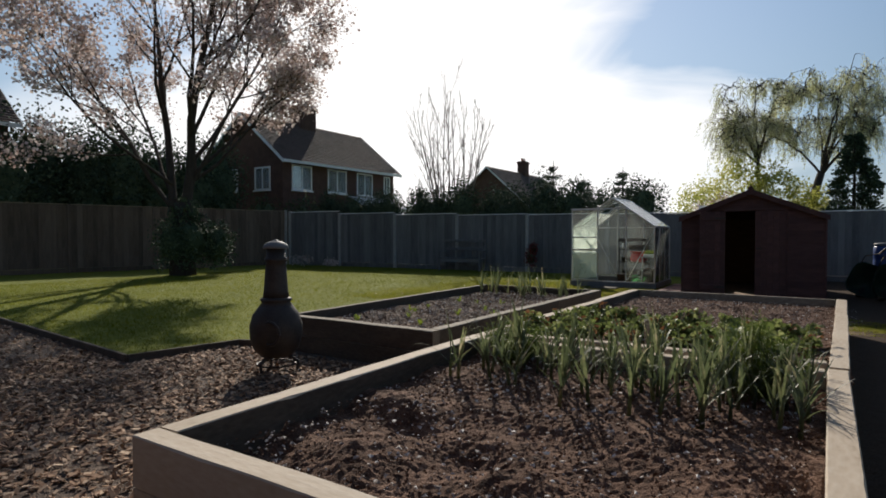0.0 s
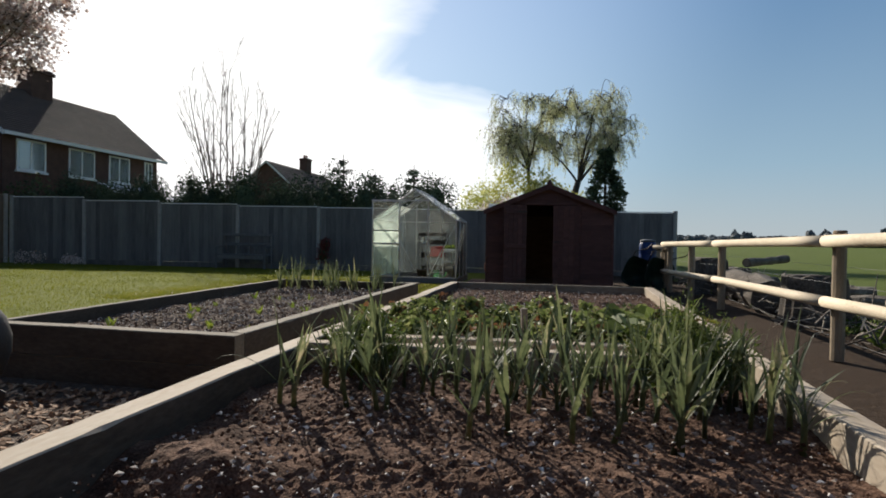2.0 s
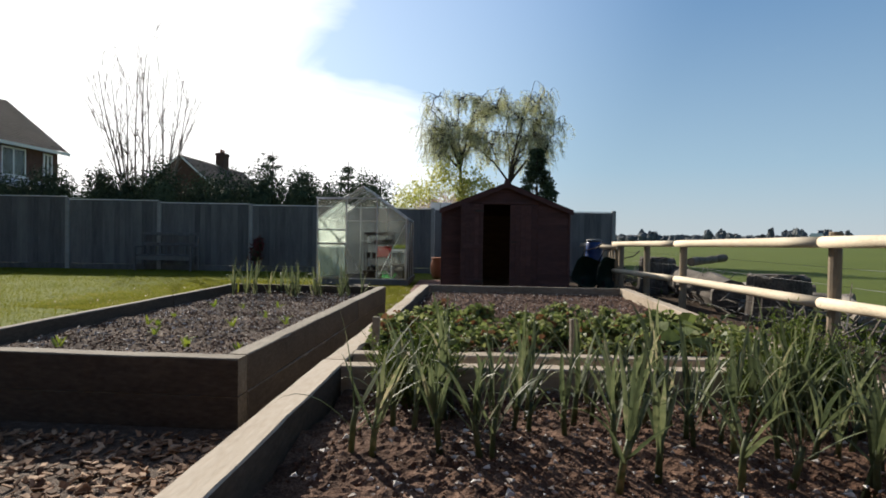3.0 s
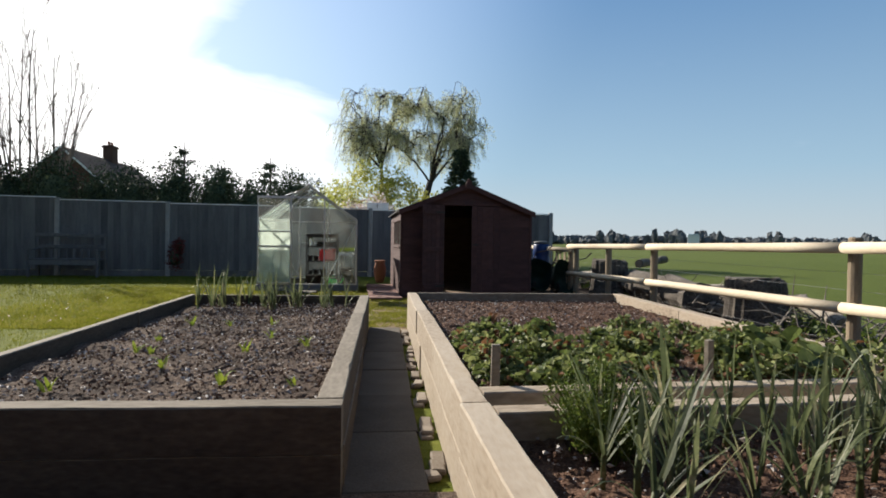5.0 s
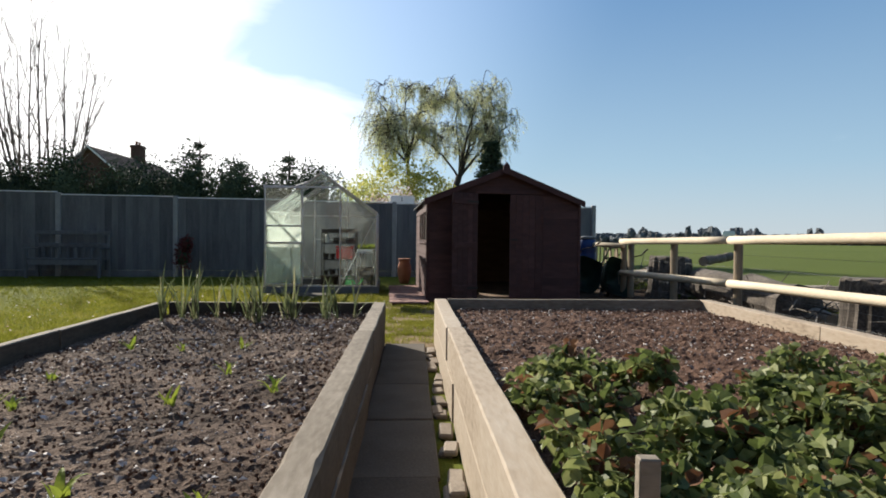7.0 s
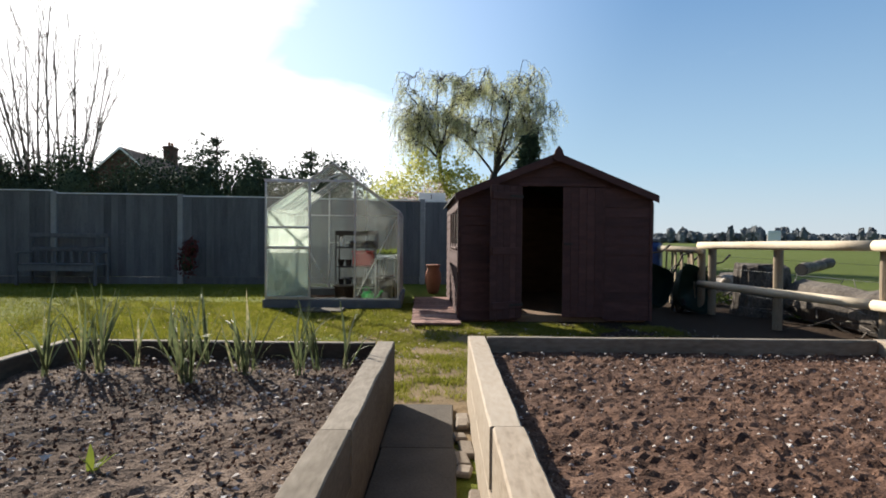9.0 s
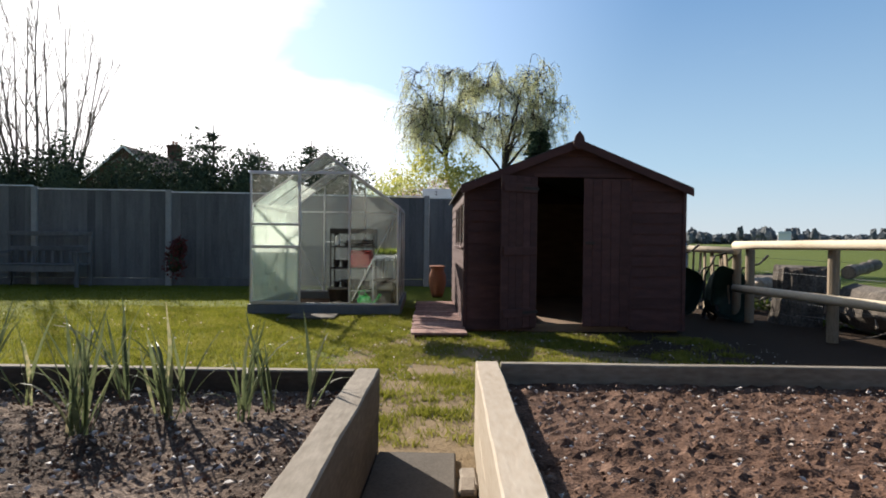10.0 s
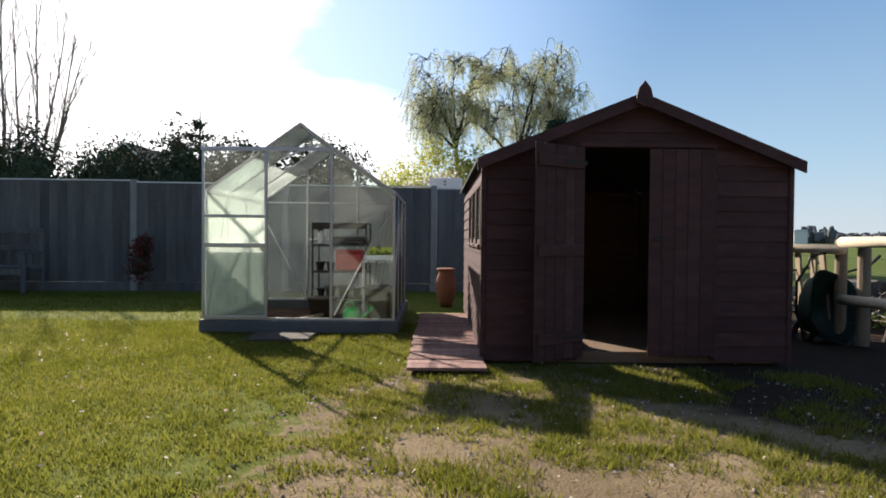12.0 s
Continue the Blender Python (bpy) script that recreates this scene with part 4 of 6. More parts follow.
    me = Mesh().add([(xm, ya, ridge + 0.02), (xmid, ya, zmid), (xmid, yb, zmid), (xm, yb, ridge + 0.02)], [(0, 1, 2, 3)])
    p = part("pane", me, MAT["glass"], v)
    p.visible_shadow = False


build_greenhouse()


# ---- deck beside the shed ----
def build_deck():
    deck = thing("boardwalk", "worn red-painted timber boards laid between greenhouse and shed", "decking", at=SHED_AT @ pose(-0.03, 0, -0.028))
    rng = random.Random(12)
    part("bearer", Mesh().box(-2.78, -2.70, 11.72, 14.7, 0, 0.055).box(-2.34, -2.26, 11.72, 14.7, 0, 0.055), MAT["shed"], deck)
    board = Mesh().box(-0.29, 0.29, 0.0, 0.14, 0.056, 0.08, 0.004).data("board", MAT["deck"])
    for k in range(20):
        part("board", board, None, deck, at=pose(-2.525 + rng.uniform(-0.01, 0.01), 11.68 + 0.152 * k, rng.uniform(-0.002, 0.003), 0, 0, rng.uniform(-0.8, 0.8)))


build_deck()


# ---- post and rail fence at the field ----
def rail_x(y):
    if y > 13.25:
        return 1.26 + 0.04 * (y - 13.25)
    return 1.51 + 0.005 * (min(y, 10) - 6) - 0.085 * max(0.0, y - 10.1)


def rail_z(top, y):
    return 1.06 - 0.0105 * (y - 5) if top else 0.53 - 0.013 * (y - 5)


def build_rails():
    f = thing("rail_fence", "post and rail fence of pale round poles along the field", "fence", kind="structure")
    for y, h in ((-2.0, 1.1), (2.0, 1.1), (6.27, 1.14), (10.15, 1.07), (11.66, 1.05), (13.08, 0.98), (13.4, 1.0), (15.3, 1.0), (18.2, 1.0)):
        part("post", Mesh().tube([(rail_x(y) + 0.09, y, 0), (rail_x(y) + 0.09, y, h - 0.01), (rail_x(y) + 0.09, y, h)], [0.055, 0.055, 0.047], 12), MAT["post"], f, smooth=False)
    cuts = [-4, 2.0, 6.27, 10.15, 13.22]
    for a, b in zip(cuts, cuts[1:]):
        n = 6
        for top, r in ((1, 0.052), (0, 0.05)):
            e = b
            ys = [a + (e - a) * k / n for k in range(n + 1)]
            part("rail", Mesh().tube([(rail_x(yy) - 0.02 + 0.004 * noise.noise((yy, top, 3)), yy + (0.003 if k == 0 else 0), rail_z(top, yy) + 0.004 * noise.noise((yy, top, 8))) for k, yy in enumerate(ys)], [r * (1 + 0.06 * noise.noise((yy * 1.3, top, 1))) for yy in ys], 12), MAT["rail"], f, smooth=True)
    part("rail", Mesh().tube([(rail_x(13.3) + 0.02, 13.27, 0.9), (rail_x(18.3) - 0.02, 18.3, 0.92)], 0.05, 12), MAT["rail"], f, smooth=True)
    for z in (0.18, 0.34, 0.66, 0.82):
        part("wire", Mesh().tube([(rail_x(yy) + 0.145, yy, z) for yy in (-4, 2, 6.27, 10.15, 11.66, 13.3, 18)], 0.0016, 5), MAT["wire"], f)


build_rails()


# ---- houses ----
def build_house(name, label, x0, x1, y0, y1, eave, ridge, axis, windows, chimney, shade=""):
    h = thing(name, label, "house")
    part("wall", Mesh().box(x0, x1, y0, y1, -0.02, eave), MAT["wallbrick"], h)
    if axis == "y":
        xm = (x0 + x1) / 2
        part("gable", Mesh().prism([(x0, eave), (x1, eave), (xm, ridge)], y0, y1), MAT["wallbrick"], h)
        for sgn, xe in ((-1, x0 - 0.4), (1, x1 + 0.4)):
            k = (ridge - eave) / ((x1 - x0) / 2)
            ze = eave - 0.4 * k
            n = 26
            rows = Mesh()
            for i in range(n):
                t0, t1 = i / n, (i + 1) / n
                xa, xb = xm + (xe - xm) * t0, xm + (xe - xm) * t1
                za, zb = ridge + (ze - ridge) * t0 + 0.03, ridge + (ze - ridge) * t1 + 0.03
                rows.v += [(xa, y0 - 0.3, za), (xa, y1 + 0.3, za), (xb, y0 - 0.3, zb + 0.05), (xb, y1 + 0.3, zb + 0.05)]
            rows.f = [(2 * k, 2 * k + 2, 2 * k + 3, 2 * k + 1) for k in range(2 * n - 1)]
            part("roof", rows, MAT["rooftile"], h, "dark tiled roof slope")
            part("gutter", Mesh().box(min(xe, xe + 0.06), max(xe, xe + 0.06), y0 - 0.3, y1 + 0.3, ze - 0.1, ze + 0.04), MAT["white"], h, "white eaves board")
            for yy in (y0 - 0.33, y1 + 0.3):
                o = [(xm, ridge + 0.04), (xe, ze + 0.04), (xe, ze - 0.14), (xm, ridge - 0.14)]
                part("bargeboard", Mesh().prism(o if sgn > 0 else o[::-1], yy, yy + 0.03), MAT["white"], h, "white bargeboard")
    cx, cy, ct = chimney
    c = part("chimney", Mesh().box(cx - 0.45, cx + 0.45, cy - 0.6, cy + 0.6, ridge - 0.6, ct, 0.03).box(cx - 0.52, cx + 0.52, cy - 0.67, cy + 0.67, ct - 0.25, ct - 0.1), MAT["wallbrick"], h, "brick chimney stack")
    for k in (-0.3, 0.3):
        part("chimney_pot", Mesh().lathe([(0.13, 0), (0.11, 0.3), (0.14, 0.33), (0.14, 0.36)], (cx, cy + k, ct), 10), MAT["clay"], c, "clay chimney pot")
    for side, u0, u1, z0, z1 in windows:
        if side == "E":
            mk = lambda a, b, c0, c1, d0, d1: (x1 + a, x1 + b, c0, c1, d0, d1)
        else:
            mk = lambda a, b, c0, c1, d0, d1: (c0, c1, y0 - b, y0 - a, d0, d1)
        fr = Mesh()
        t = 0.07
        fr.box(*mk(-0.02, 0.05, u0, u0 + t, z0, z1)).box(*mk(-0.02, 0.05, u1 - t, u1, z0, z1)).box(*mk(-0.02, 0.05, u0 + t, u1 - t, z0, z0 + t)).box(*mk(-0.02, 0.05, u0 + t, u1 - t, z1 - t, z1))
        um = (u0 + u1) / 2
        fr.box(*mk(-0.02, 0.04, um - 0.03, um + 0.03, z0 + t, z1 - t))
        w = part("window", fr, MAT["white"], h, "white window frame")
        part("sill", Mesh().box(*mk(0.0, 0.12, u0 - 0.05, u1 + 0.05, z0 - 0.07, z0)), MAT["white"], w)
        part("curtain", Mesh().box(*mk(0.004, 0.012, u0 + t, u1 - t, z0 + t, z1 - t)), MAT["curtain"], w, "pale net curtain behind the glass")
        p = part("pane", Mesh().box(*mk(0.022, 0.028, u0 + t, u1 - t, z0 + t, z1 - t)), MAT["pane"], w)
        p.visible_shadow = False
    return h


build_house("house", "two-storey brick house with a dark tiled roof behind the fence", -28.9, -22.9, 20.0, 29.1, 5.35, 7.75, "y",
            [("E", 20.6, 22.0, 3.6, 4.9), ("E", 23.2, 24.7, 3.6, 4.9), ("E", 25.6, 27.0, 3.6, 4.9), ("E", 28.1, 28.7, 3.5, 4.9),
             ("E", 20.8, 22.2, 0.9, 2.2), ("S", -25.0, -23.8, 3.6, 4.8), ("S", -27.6, -26.4, 3.6, 4.8)], (-25.9, 24.3, 8.9))
leanto = thing("porch", "low white-edged porch roof against the brick house", "porch")
part("roof", Mesh().prism([(-22.88, 3.5), (-22.88, 3.42), (-21.2, 2.72), (-21.2, 2.82)], 24.9, 29.0), MAT["curtain"], leanto, "pale sheet roof")
part("fascia", Mesh().box(-21.22, -21.12, 24.85, 29.05, 2.6, 2.86), MAT["white"], leanto)
for yy in (25.0, 28.9):
    part("post", Mesh().box(-21.25, -21.15, yy - 0.05, yy + 0.05, 0, 2.6), MAT["white"], leanto)
build_house("bungalow", "brick bungalow with a tiled gable roof beyond the hedge", -33.4, -24.4, 52.5, 66.0, 4.4, 8.3, "y", [("S", -27.5, -25.5, 2.0, 3.4)], (-28.9, 61.0, 9.7))
build_house("house", "dark brick house beside the garden behind conifers", -31.4, -25.0, -2.0, 8.9, 5.6, 8.2, "y", [("E", 3.0, 4.5, 1.0, 2.2)], (-28.2, 2.0, 9.2))


# unseen house-shaped block, added behind the start to hold back sky light
def build_sky_block():
    h = thing("home", "unseen brick block added behind the yard to cut sky light", "house", kind="structure")
    part("wall", Mesh().box(-13.0, 4.5, -9.5, -4.6, 0, 5.2), MAT["wallbrick"], h)
    part("roof", Mesh().add([(-13.4, -4.2, 5.1), (4.9, -4.2, 5.1), (4.9, -7.0, 7.2), (-13.4, -7.0, 7.2), (4.9, -9.9, 5.1), (-13.4, -9.9, 5.1)], [(0, 1, 2, 3), (3, 2, 4, 5), (0, 3, 5), (1, 4, 2), (1, 0, 5, 4)]), MAT["rooftile"], h)


build_sky_block()


# ---- plants: helpers ----
def cards(points, sizes, rng, shape="leaf", up=0.0, dirs=None):
    """Many small leaves joined in one mesh: each a folded diamond of two triangles, turned at random or hanging along dirs."""
    n = len(points)
    r = np.random.RandomState(rng.randint(0, 10 ** 6))
    p, s = np.array(points, float), np.array(sizes, float)[:, None]
    if dirs is None:
        a = r.normal(size=(n, 3))
        a[:, 2] = a[:, 2] * (1 - up)
    else:
        a = np.array(dirs, float) + r.normal(scale=0.25, size=(n, 3))
    a /= np.linalg.norm(a, axis=1)[:, None]
    b = np.cross(a, r.normal(size=(n, 3)))
    b /= np.linalg.norm(b, axis=1)[:, None]
    c = np.cross(a, b)
    w = 0.3 if shape == "leaf" else 0.14 if shape == "blade" else 0.45
    v = np.stack([p, p + s * (0.5 * a + w * b + 0.08 * c), p + s * a, p + s * (0.5 * a - w * b + 0.08 * c)], 1).reshape(-1, 3)
    me = Mesh()
    me.v = v.tolist()
    me.f = [f for k in range(n) for f in ((4 * k, 4 * k + 1, 4 * k + 2), (4 * k, 4 * k + 2, 4 * k + 3))]
    return me


def grow(wood, tips, rng, p, d, length, r, level, spread=0.6, kids=4, droop=0.0, lift=0.08, wobble=0.16, shrink=0.62, sides=6, start=0.3):
    """One limb with its side limbs; the thin ends are gathered in tips."""
    n = 6 if level > 1 else 4
    pts, rad = [Vector(p)], [r]
    d = Vector(d).normalized()
    for k in range(n):
        d = (d + Vector((rng.gauss(0, wobble), rng.gauss(0, wobble), rng.gauss(0, wobble * 0.6) + lift - droop))).normalized()
        pts.append(pts[-1] + d * length / n)
        rad.append(max(0.004, r * (1 - 0.72 * (k + 1) / n)))
    wood.tube(pts, rad, sides if level > 1 else 4, cap=False)
    if level <= 1:
        tips += [(pts[k] + (pts[k + 1] - pts[k]) * rng.random(), d) for k in range(n) for _ in range(2)]
    if level == 0:
        return
    for k in range(kids):
        t = start + (1 - start) * (k + rng.random()) / kids
        i = min(int(t * n), n - 1)
        q = pts[i] + (pts[i + 1] - pts[i]) * (t * n - i)
        ax = (pts[i + 1] - pts[i]).normalized()
        side = ax.orthogonal().normalized()
        side.rotate(Matrix.Rotation(rng.uniform(0, 6.283), 3, ax))
        nd = (ax + side * spread * rng.uniform(0.7, 1.4)).normalized()
        grow(wood, tips, rng, q, nd, length * shrink * rng.uniform(0.75, 1.15) * (1.1 - 0.4 * t), max(0.005, r * (1 - 0.7 * t) * 0.62), level - 1, spread, kids, droop, lift, wobble, shrink, sides, start)


def leaf_ball(rng, centre, radii, n, shell=0.55):
    """Points for leaves, in an uneven lump."""
    c = Vector(centre)
    pts = []
    sd = rng.uniform(0, 100)
    while len(pts) < n:
        v = Vector((rng.gauss(0, 1), rng.gauss(0, 1), rng.gauss(0, 1))).normalized()
        lump = 0.82 + 0.36 * noise.noise(v * 2.2 + Vector((sd, 0, 0))) + 0.16 * noise.noise(v * 6 + Vector((0, sd, 0)))
        rr = lump * rng.uniform(shell, 1.0)
        p = c + Vector((v.x * radii[0] * rr, v.y * radii[1] * rr, v.z * radii[2] * rr))
        if p.z > 0.05:
            pts.append(p)
    return pts


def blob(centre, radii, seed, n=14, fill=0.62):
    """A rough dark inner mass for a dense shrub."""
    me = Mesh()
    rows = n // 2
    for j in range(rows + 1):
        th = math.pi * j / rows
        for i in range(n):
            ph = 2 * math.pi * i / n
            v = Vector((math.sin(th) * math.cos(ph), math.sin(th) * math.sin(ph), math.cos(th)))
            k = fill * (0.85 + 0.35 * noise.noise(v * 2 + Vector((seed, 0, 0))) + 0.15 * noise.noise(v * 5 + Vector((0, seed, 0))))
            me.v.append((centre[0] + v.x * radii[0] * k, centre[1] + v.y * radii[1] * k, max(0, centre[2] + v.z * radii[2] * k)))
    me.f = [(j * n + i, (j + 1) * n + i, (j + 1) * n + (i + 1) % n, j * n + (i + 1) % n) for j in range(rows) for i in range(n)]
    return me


# ---- trees ----
def build_cherry():
    rng = random.Random(21)
    bx, by = -16.6, 10.4
    t = thing("blossom_tree", "tall many-stemmed tree with pale pink blossom and sparse leaves", "tree")
    wood, tips = Mesh(), []
    wood.tube([(bx, by, -0.05), (bx - 0.05, by, 0.7), (bx + 0.03, by, 1.6), (bx + 0.05, by + 0.02, 2.25)], [0.42, 0.33, 0.3, 0.28], 12)
    U, V = Vector((0.543, 0.84, 0)), Vector((-0.84, 0.543, 0))      # across and away
    for side, away, rise, length, r, h in ((-0.2, 0.1, 1, 7.4, 0.135, 2.15), (0.05, -0.1, 1, 8.4, 0.165, 2.2), (1.0, 0.1, 0.95, 5.8, 0.10, 3.7), (-0.8, -0.1, 1, 7.0, 0.10, 2.2),
                                           (0.4, -0.5, 1, 6.0, 0.09, 3.0), (-0.35, 0.6, 1, 6.2, 0.09, 2.6), (0.75, 0.5, 0.8, 5.0, 0.08, 3.3), (-1.0, -0.4, 0.8, 5.4, 0.08, 3.0), (1.35, -0.1, 0.7, 5.6, 0.08, 3.1), (0.6, -0.2, 1, 7.2, 0.09, 4.4)):
        d = U * side + V * away + Vector((0, 0, rise))
        grow(wood, tips, rng, Vector((bx, by, h - 0.2)) + U * max(-0.25, min(0.25, 1.6 * side)), d, length, r if r > 0.12 else r * 0.72, 3, 0.8, 5, 0.0, 0.05, 0.09, 0.52, 6, 0.25)
    part("trunk", wood, MAT["bark"], t, "dark grey-brown trunk and limbs", smooth=True)
    pts = []
    for p, d in tips:
        for _ in range(4):
            if rng.random() < 0.8:
                pts.append(p + Vector((rng.gauss(0, 0.16), rng.gauss(0, 0.16), rng.gauss(0, 0.13))))
    tagged(part("crown", cards(pts, [rng.uniform(0.05, 0.13) for _ in pts], rng, "petal"), MAT["blossom"], t, "scattered pale blossom and young leaves"), kind="stuff")


def build_bare_tree(x, y, h, name_label):
    rng = random.Random(33)
    t = thing("bare_tree", name_label, "tree")
    across = Vector((0.85, 0.53, 0))
    for k in range(11):
        wood = Mesh()
        s = (k - 5) / 5 + rng.uniform(-0.08, 0.08)
        away = rng.uniform(-0.16, 0.16)
        d = across * s * 0.175 + Vector((-0.53, 0.85, 0)) * away + Vector((0, 0, 1))
        foot = Vector((x, y, 0)) + across * (0.16 * s + (0.25 if s > 0.1 else -0.2))
        grow(wood, [], rng, foot, d, h * (1.0 - 0.2 * abs(s)) * rng.uniform(0.9, 1.02), 0.05, 3, 0.34, 7, 0, 0.055, 0.045, 0.27, 5, 0.3)
        part("stem", wood, MAT["palebark"], t, smooth=True)


def build_willow():
    rng = random.Random(47)
    y = 33.8
    t = thing("willow_tree", "weeping willow with thin hanging twigs in fresh pale green leaf", "tree")
    wood, twigs, pts, dirs = Mesh(), Mesh(), [], []

    def limb(a, b, r0, r1, bow=0.25, n=7):
        a, b = Vector(a), Vector(b)
        line = []
        for k in range(n + 1):
            u = k / n
            p = a.lerp(b, u) + Vector((0, 0, bow * math.sin(math.pi * u))) + Vector([rng.gauss(0, 0.07) * math.sin(math.pi * u) for _ in range(3)])
            line.append(p)
        wood.tube(line, [r0 + (r1 - r0) * k / n for k in range(n + 1)], 6, cap=False)
        return line
    wood.tube([(-0.35, y, 0), (-0.4, y, 2.0), (-0.3, y, 3.2), (0.0, y, 4.3)], [0.3, 0.24, 0.2, 0.17], 10)
    wood.tube([(-2.5, y - 0.6, 0), (-2.6, y - 0.6, 3.0), (-2.75, y - 0.6, 5.6)], [0.15, 0.11, 0.08], 8)
    forks = [Vector((0.0, y, 4.2)), Vector((-2.7, y - 0.6, 4.9))]
    lobes = (((1.3, y, 7.3), (1.9, 2.0, 2.4), 0, 15), ((-0.7, y + 0.3, 7.2), (1.7, 1.9, 2.3), 0, 20), ((-2.5, y - 0.4, 7.2), (1.9, 1.9, 2.4), 1, 17), ((-3.6, y - 0.6, 5.9), (1.3, 1.4, 1.7), 1, 12), ((2.3, y - 0.2, 6.3), (1.1, 1.3, 1.7), 0, 9), ((-1.8, y, 5.5), (2.0, 1.5, 1.5), 1, 16), ((1.2, y, 5.6), (1.7, 1.5, 1.3), 0, 13))
    mains = {0: [], 1: []}
    for c, rad, f, n in lobes:
        c = Vector(c) + Vector((-0.3, 0, 0.25))
        for k in range(n):
            v = Vector((rng.gauss(0, 1), rng.gauss(0, 0.8), rng.gauss(0.25, 0.9))).normalized()
            end = c + Vector((v.x * rad[0], v.y * rad[1], v.z * rad[2])) * rng.uniform(0.45, 1.0)
            if k < 2 or len(mains[f]) < 4:
                main = limb(forks[f], end, rng.uniform(0.06, 0.09), 0.012, rng.uniform(0.2, 0.6))
            else:
                root = min((p for m in mains[f] for p in m[3:]), key=lambda p: (p - end).length + rng.uniform(0, 0.8))
                main = limb(root, end, 0.028, 0.009, rng.uniform(0.05, 0.3))
            mains[f].append(main)
            for j in range(8):
                q = main[rng.randint(3, 7)]
                w = Vector((rng.gauss(0, 1), rng.gauss(0, 1), rng.gauss(0.35, 0.5))).normalized() * rng.uniform(0.35, 1.0)
                side = limb(q, q + w, 0.016, 0.006, 0.1, 4)
                for _ in range(3):
                    p = side[rng.randint(1, 4)].copy()
                    length = rng.uniform(0.3, 1.05) * (1.2 if abs(p.x + 0.8) > 2.4 else 0.85)
                    d = Vector((w.x * 0.5, w.y * 0.5, 0.05))
                    line = [p.copy()]
                    for _ in range(6):
                        d = (d + Vector((rng.gauss(0, 0.07), rng.gauss(0, 0.07), -0.42))).normalized()
                        p = p + d * length / 6
                        line.append(p.copy())
                        for _ in range(3):
                            pts.append(p + Vector((rng.gauss(0, 0.05), rng.gauss(0, 0.05), rng.gauss(0, 0.09))))
                            dirs.append((d.x + rng.gauss(0, 0.6), d.y + rng.gauss(0, 0.6), d.z))
                    twigs.tube(line, 0.006, 3, cap=False)
    part("trunk", wood, MAT["bark"], t, "dark forked trunk and limbs", smooth=True)
    tagged(part("hanging_growth", twigs, MAT["palebark"], t, "thin hanging twigs"), kind="stuff")
    tagged(part("crown", cards(pts, [rng.uniform(0.07, 0.13) for _ in pts], rng, "blade", dirs=dirs), MAT["willow_pale"], t, "pale green hanging leaves"), kind="stuff")


def build_conifer(x, y, h, w, label, sparse=False, seed=1):
    rng = random.Random(seed)
    t = thing("conifer_tree", label, "tree")
    wood = Mesh().tube([(x, y, 0), (x, y, h * 0.5), (x, y, h)], [0.11, 0.07, 0.012], 7)
    pts, dirs = [], []
    levels = 11 if sparse else 22
    for k in range(levels):
        z = h * (0.18 + 0.8 * k / levels) if sparse else h * (0.04 + 0.95 * k / levels)
        reach = w * (1 - (z / h) ** 1.15) * rng.uniform(0.75, 1.1) + 0.08
        for i in range(6 if sparse else 11):
            a = rng.uniform(0, 6.283)
            tip = Vector((x + reach * math.cos(a), y + reach * math.sin(a), z + reach * (0.12 if sparse else -0.12)))
            wood.tube([(x, y, z), tip], [0.02, 0.006], 3, cap=False)
            for _ in range(40 if sparse else 60):
                u = rng.uniform(0.25, 1.05) ** 0.7
                p = Vector((x, y, z)).lerp(tip, u)
                pts.append(p + Vector((rng.gauss(0, 0.08), rng.gauss(0, 0.08), rng.gauss(0, 0.07))))
                dirs.append((math.cos(a), math.sin(a), rng.uniform(-0.6, 0.5)))
    part("trunk", wood, MAT["bark"], t)
    tagged(part("crown", cards(pts, [rng.uniform(0.06, 0.13) if sparse else rng.uniform(0.08, 0.18) for _ in pts], rng, "leaf", dirs=dirs), MAT["conifer"], t, "dark green needle sprays"), kind="stuff")


def build_shrub(name, label, lumps, mat, per, size, seed, core=True, category="shrub"):
    rng = random.Random(seed)
    s = thing(name, label, category)
    pts, mass = [], Mesh()
    for c, r in lumps:
        pts += leaf_ball(rng, c, r, per)
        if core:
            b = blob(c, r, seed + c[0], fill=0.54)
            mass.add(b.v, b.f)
    if core:
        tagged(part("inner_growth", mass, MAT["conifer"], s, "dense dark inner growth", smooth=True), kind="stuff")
    tagged(part("foliage", cards(pts, [rng.uniform(0.6, 1.3) * size for _ in pts], rng, "leaf"), MAT[mat], s), kind="stuff")


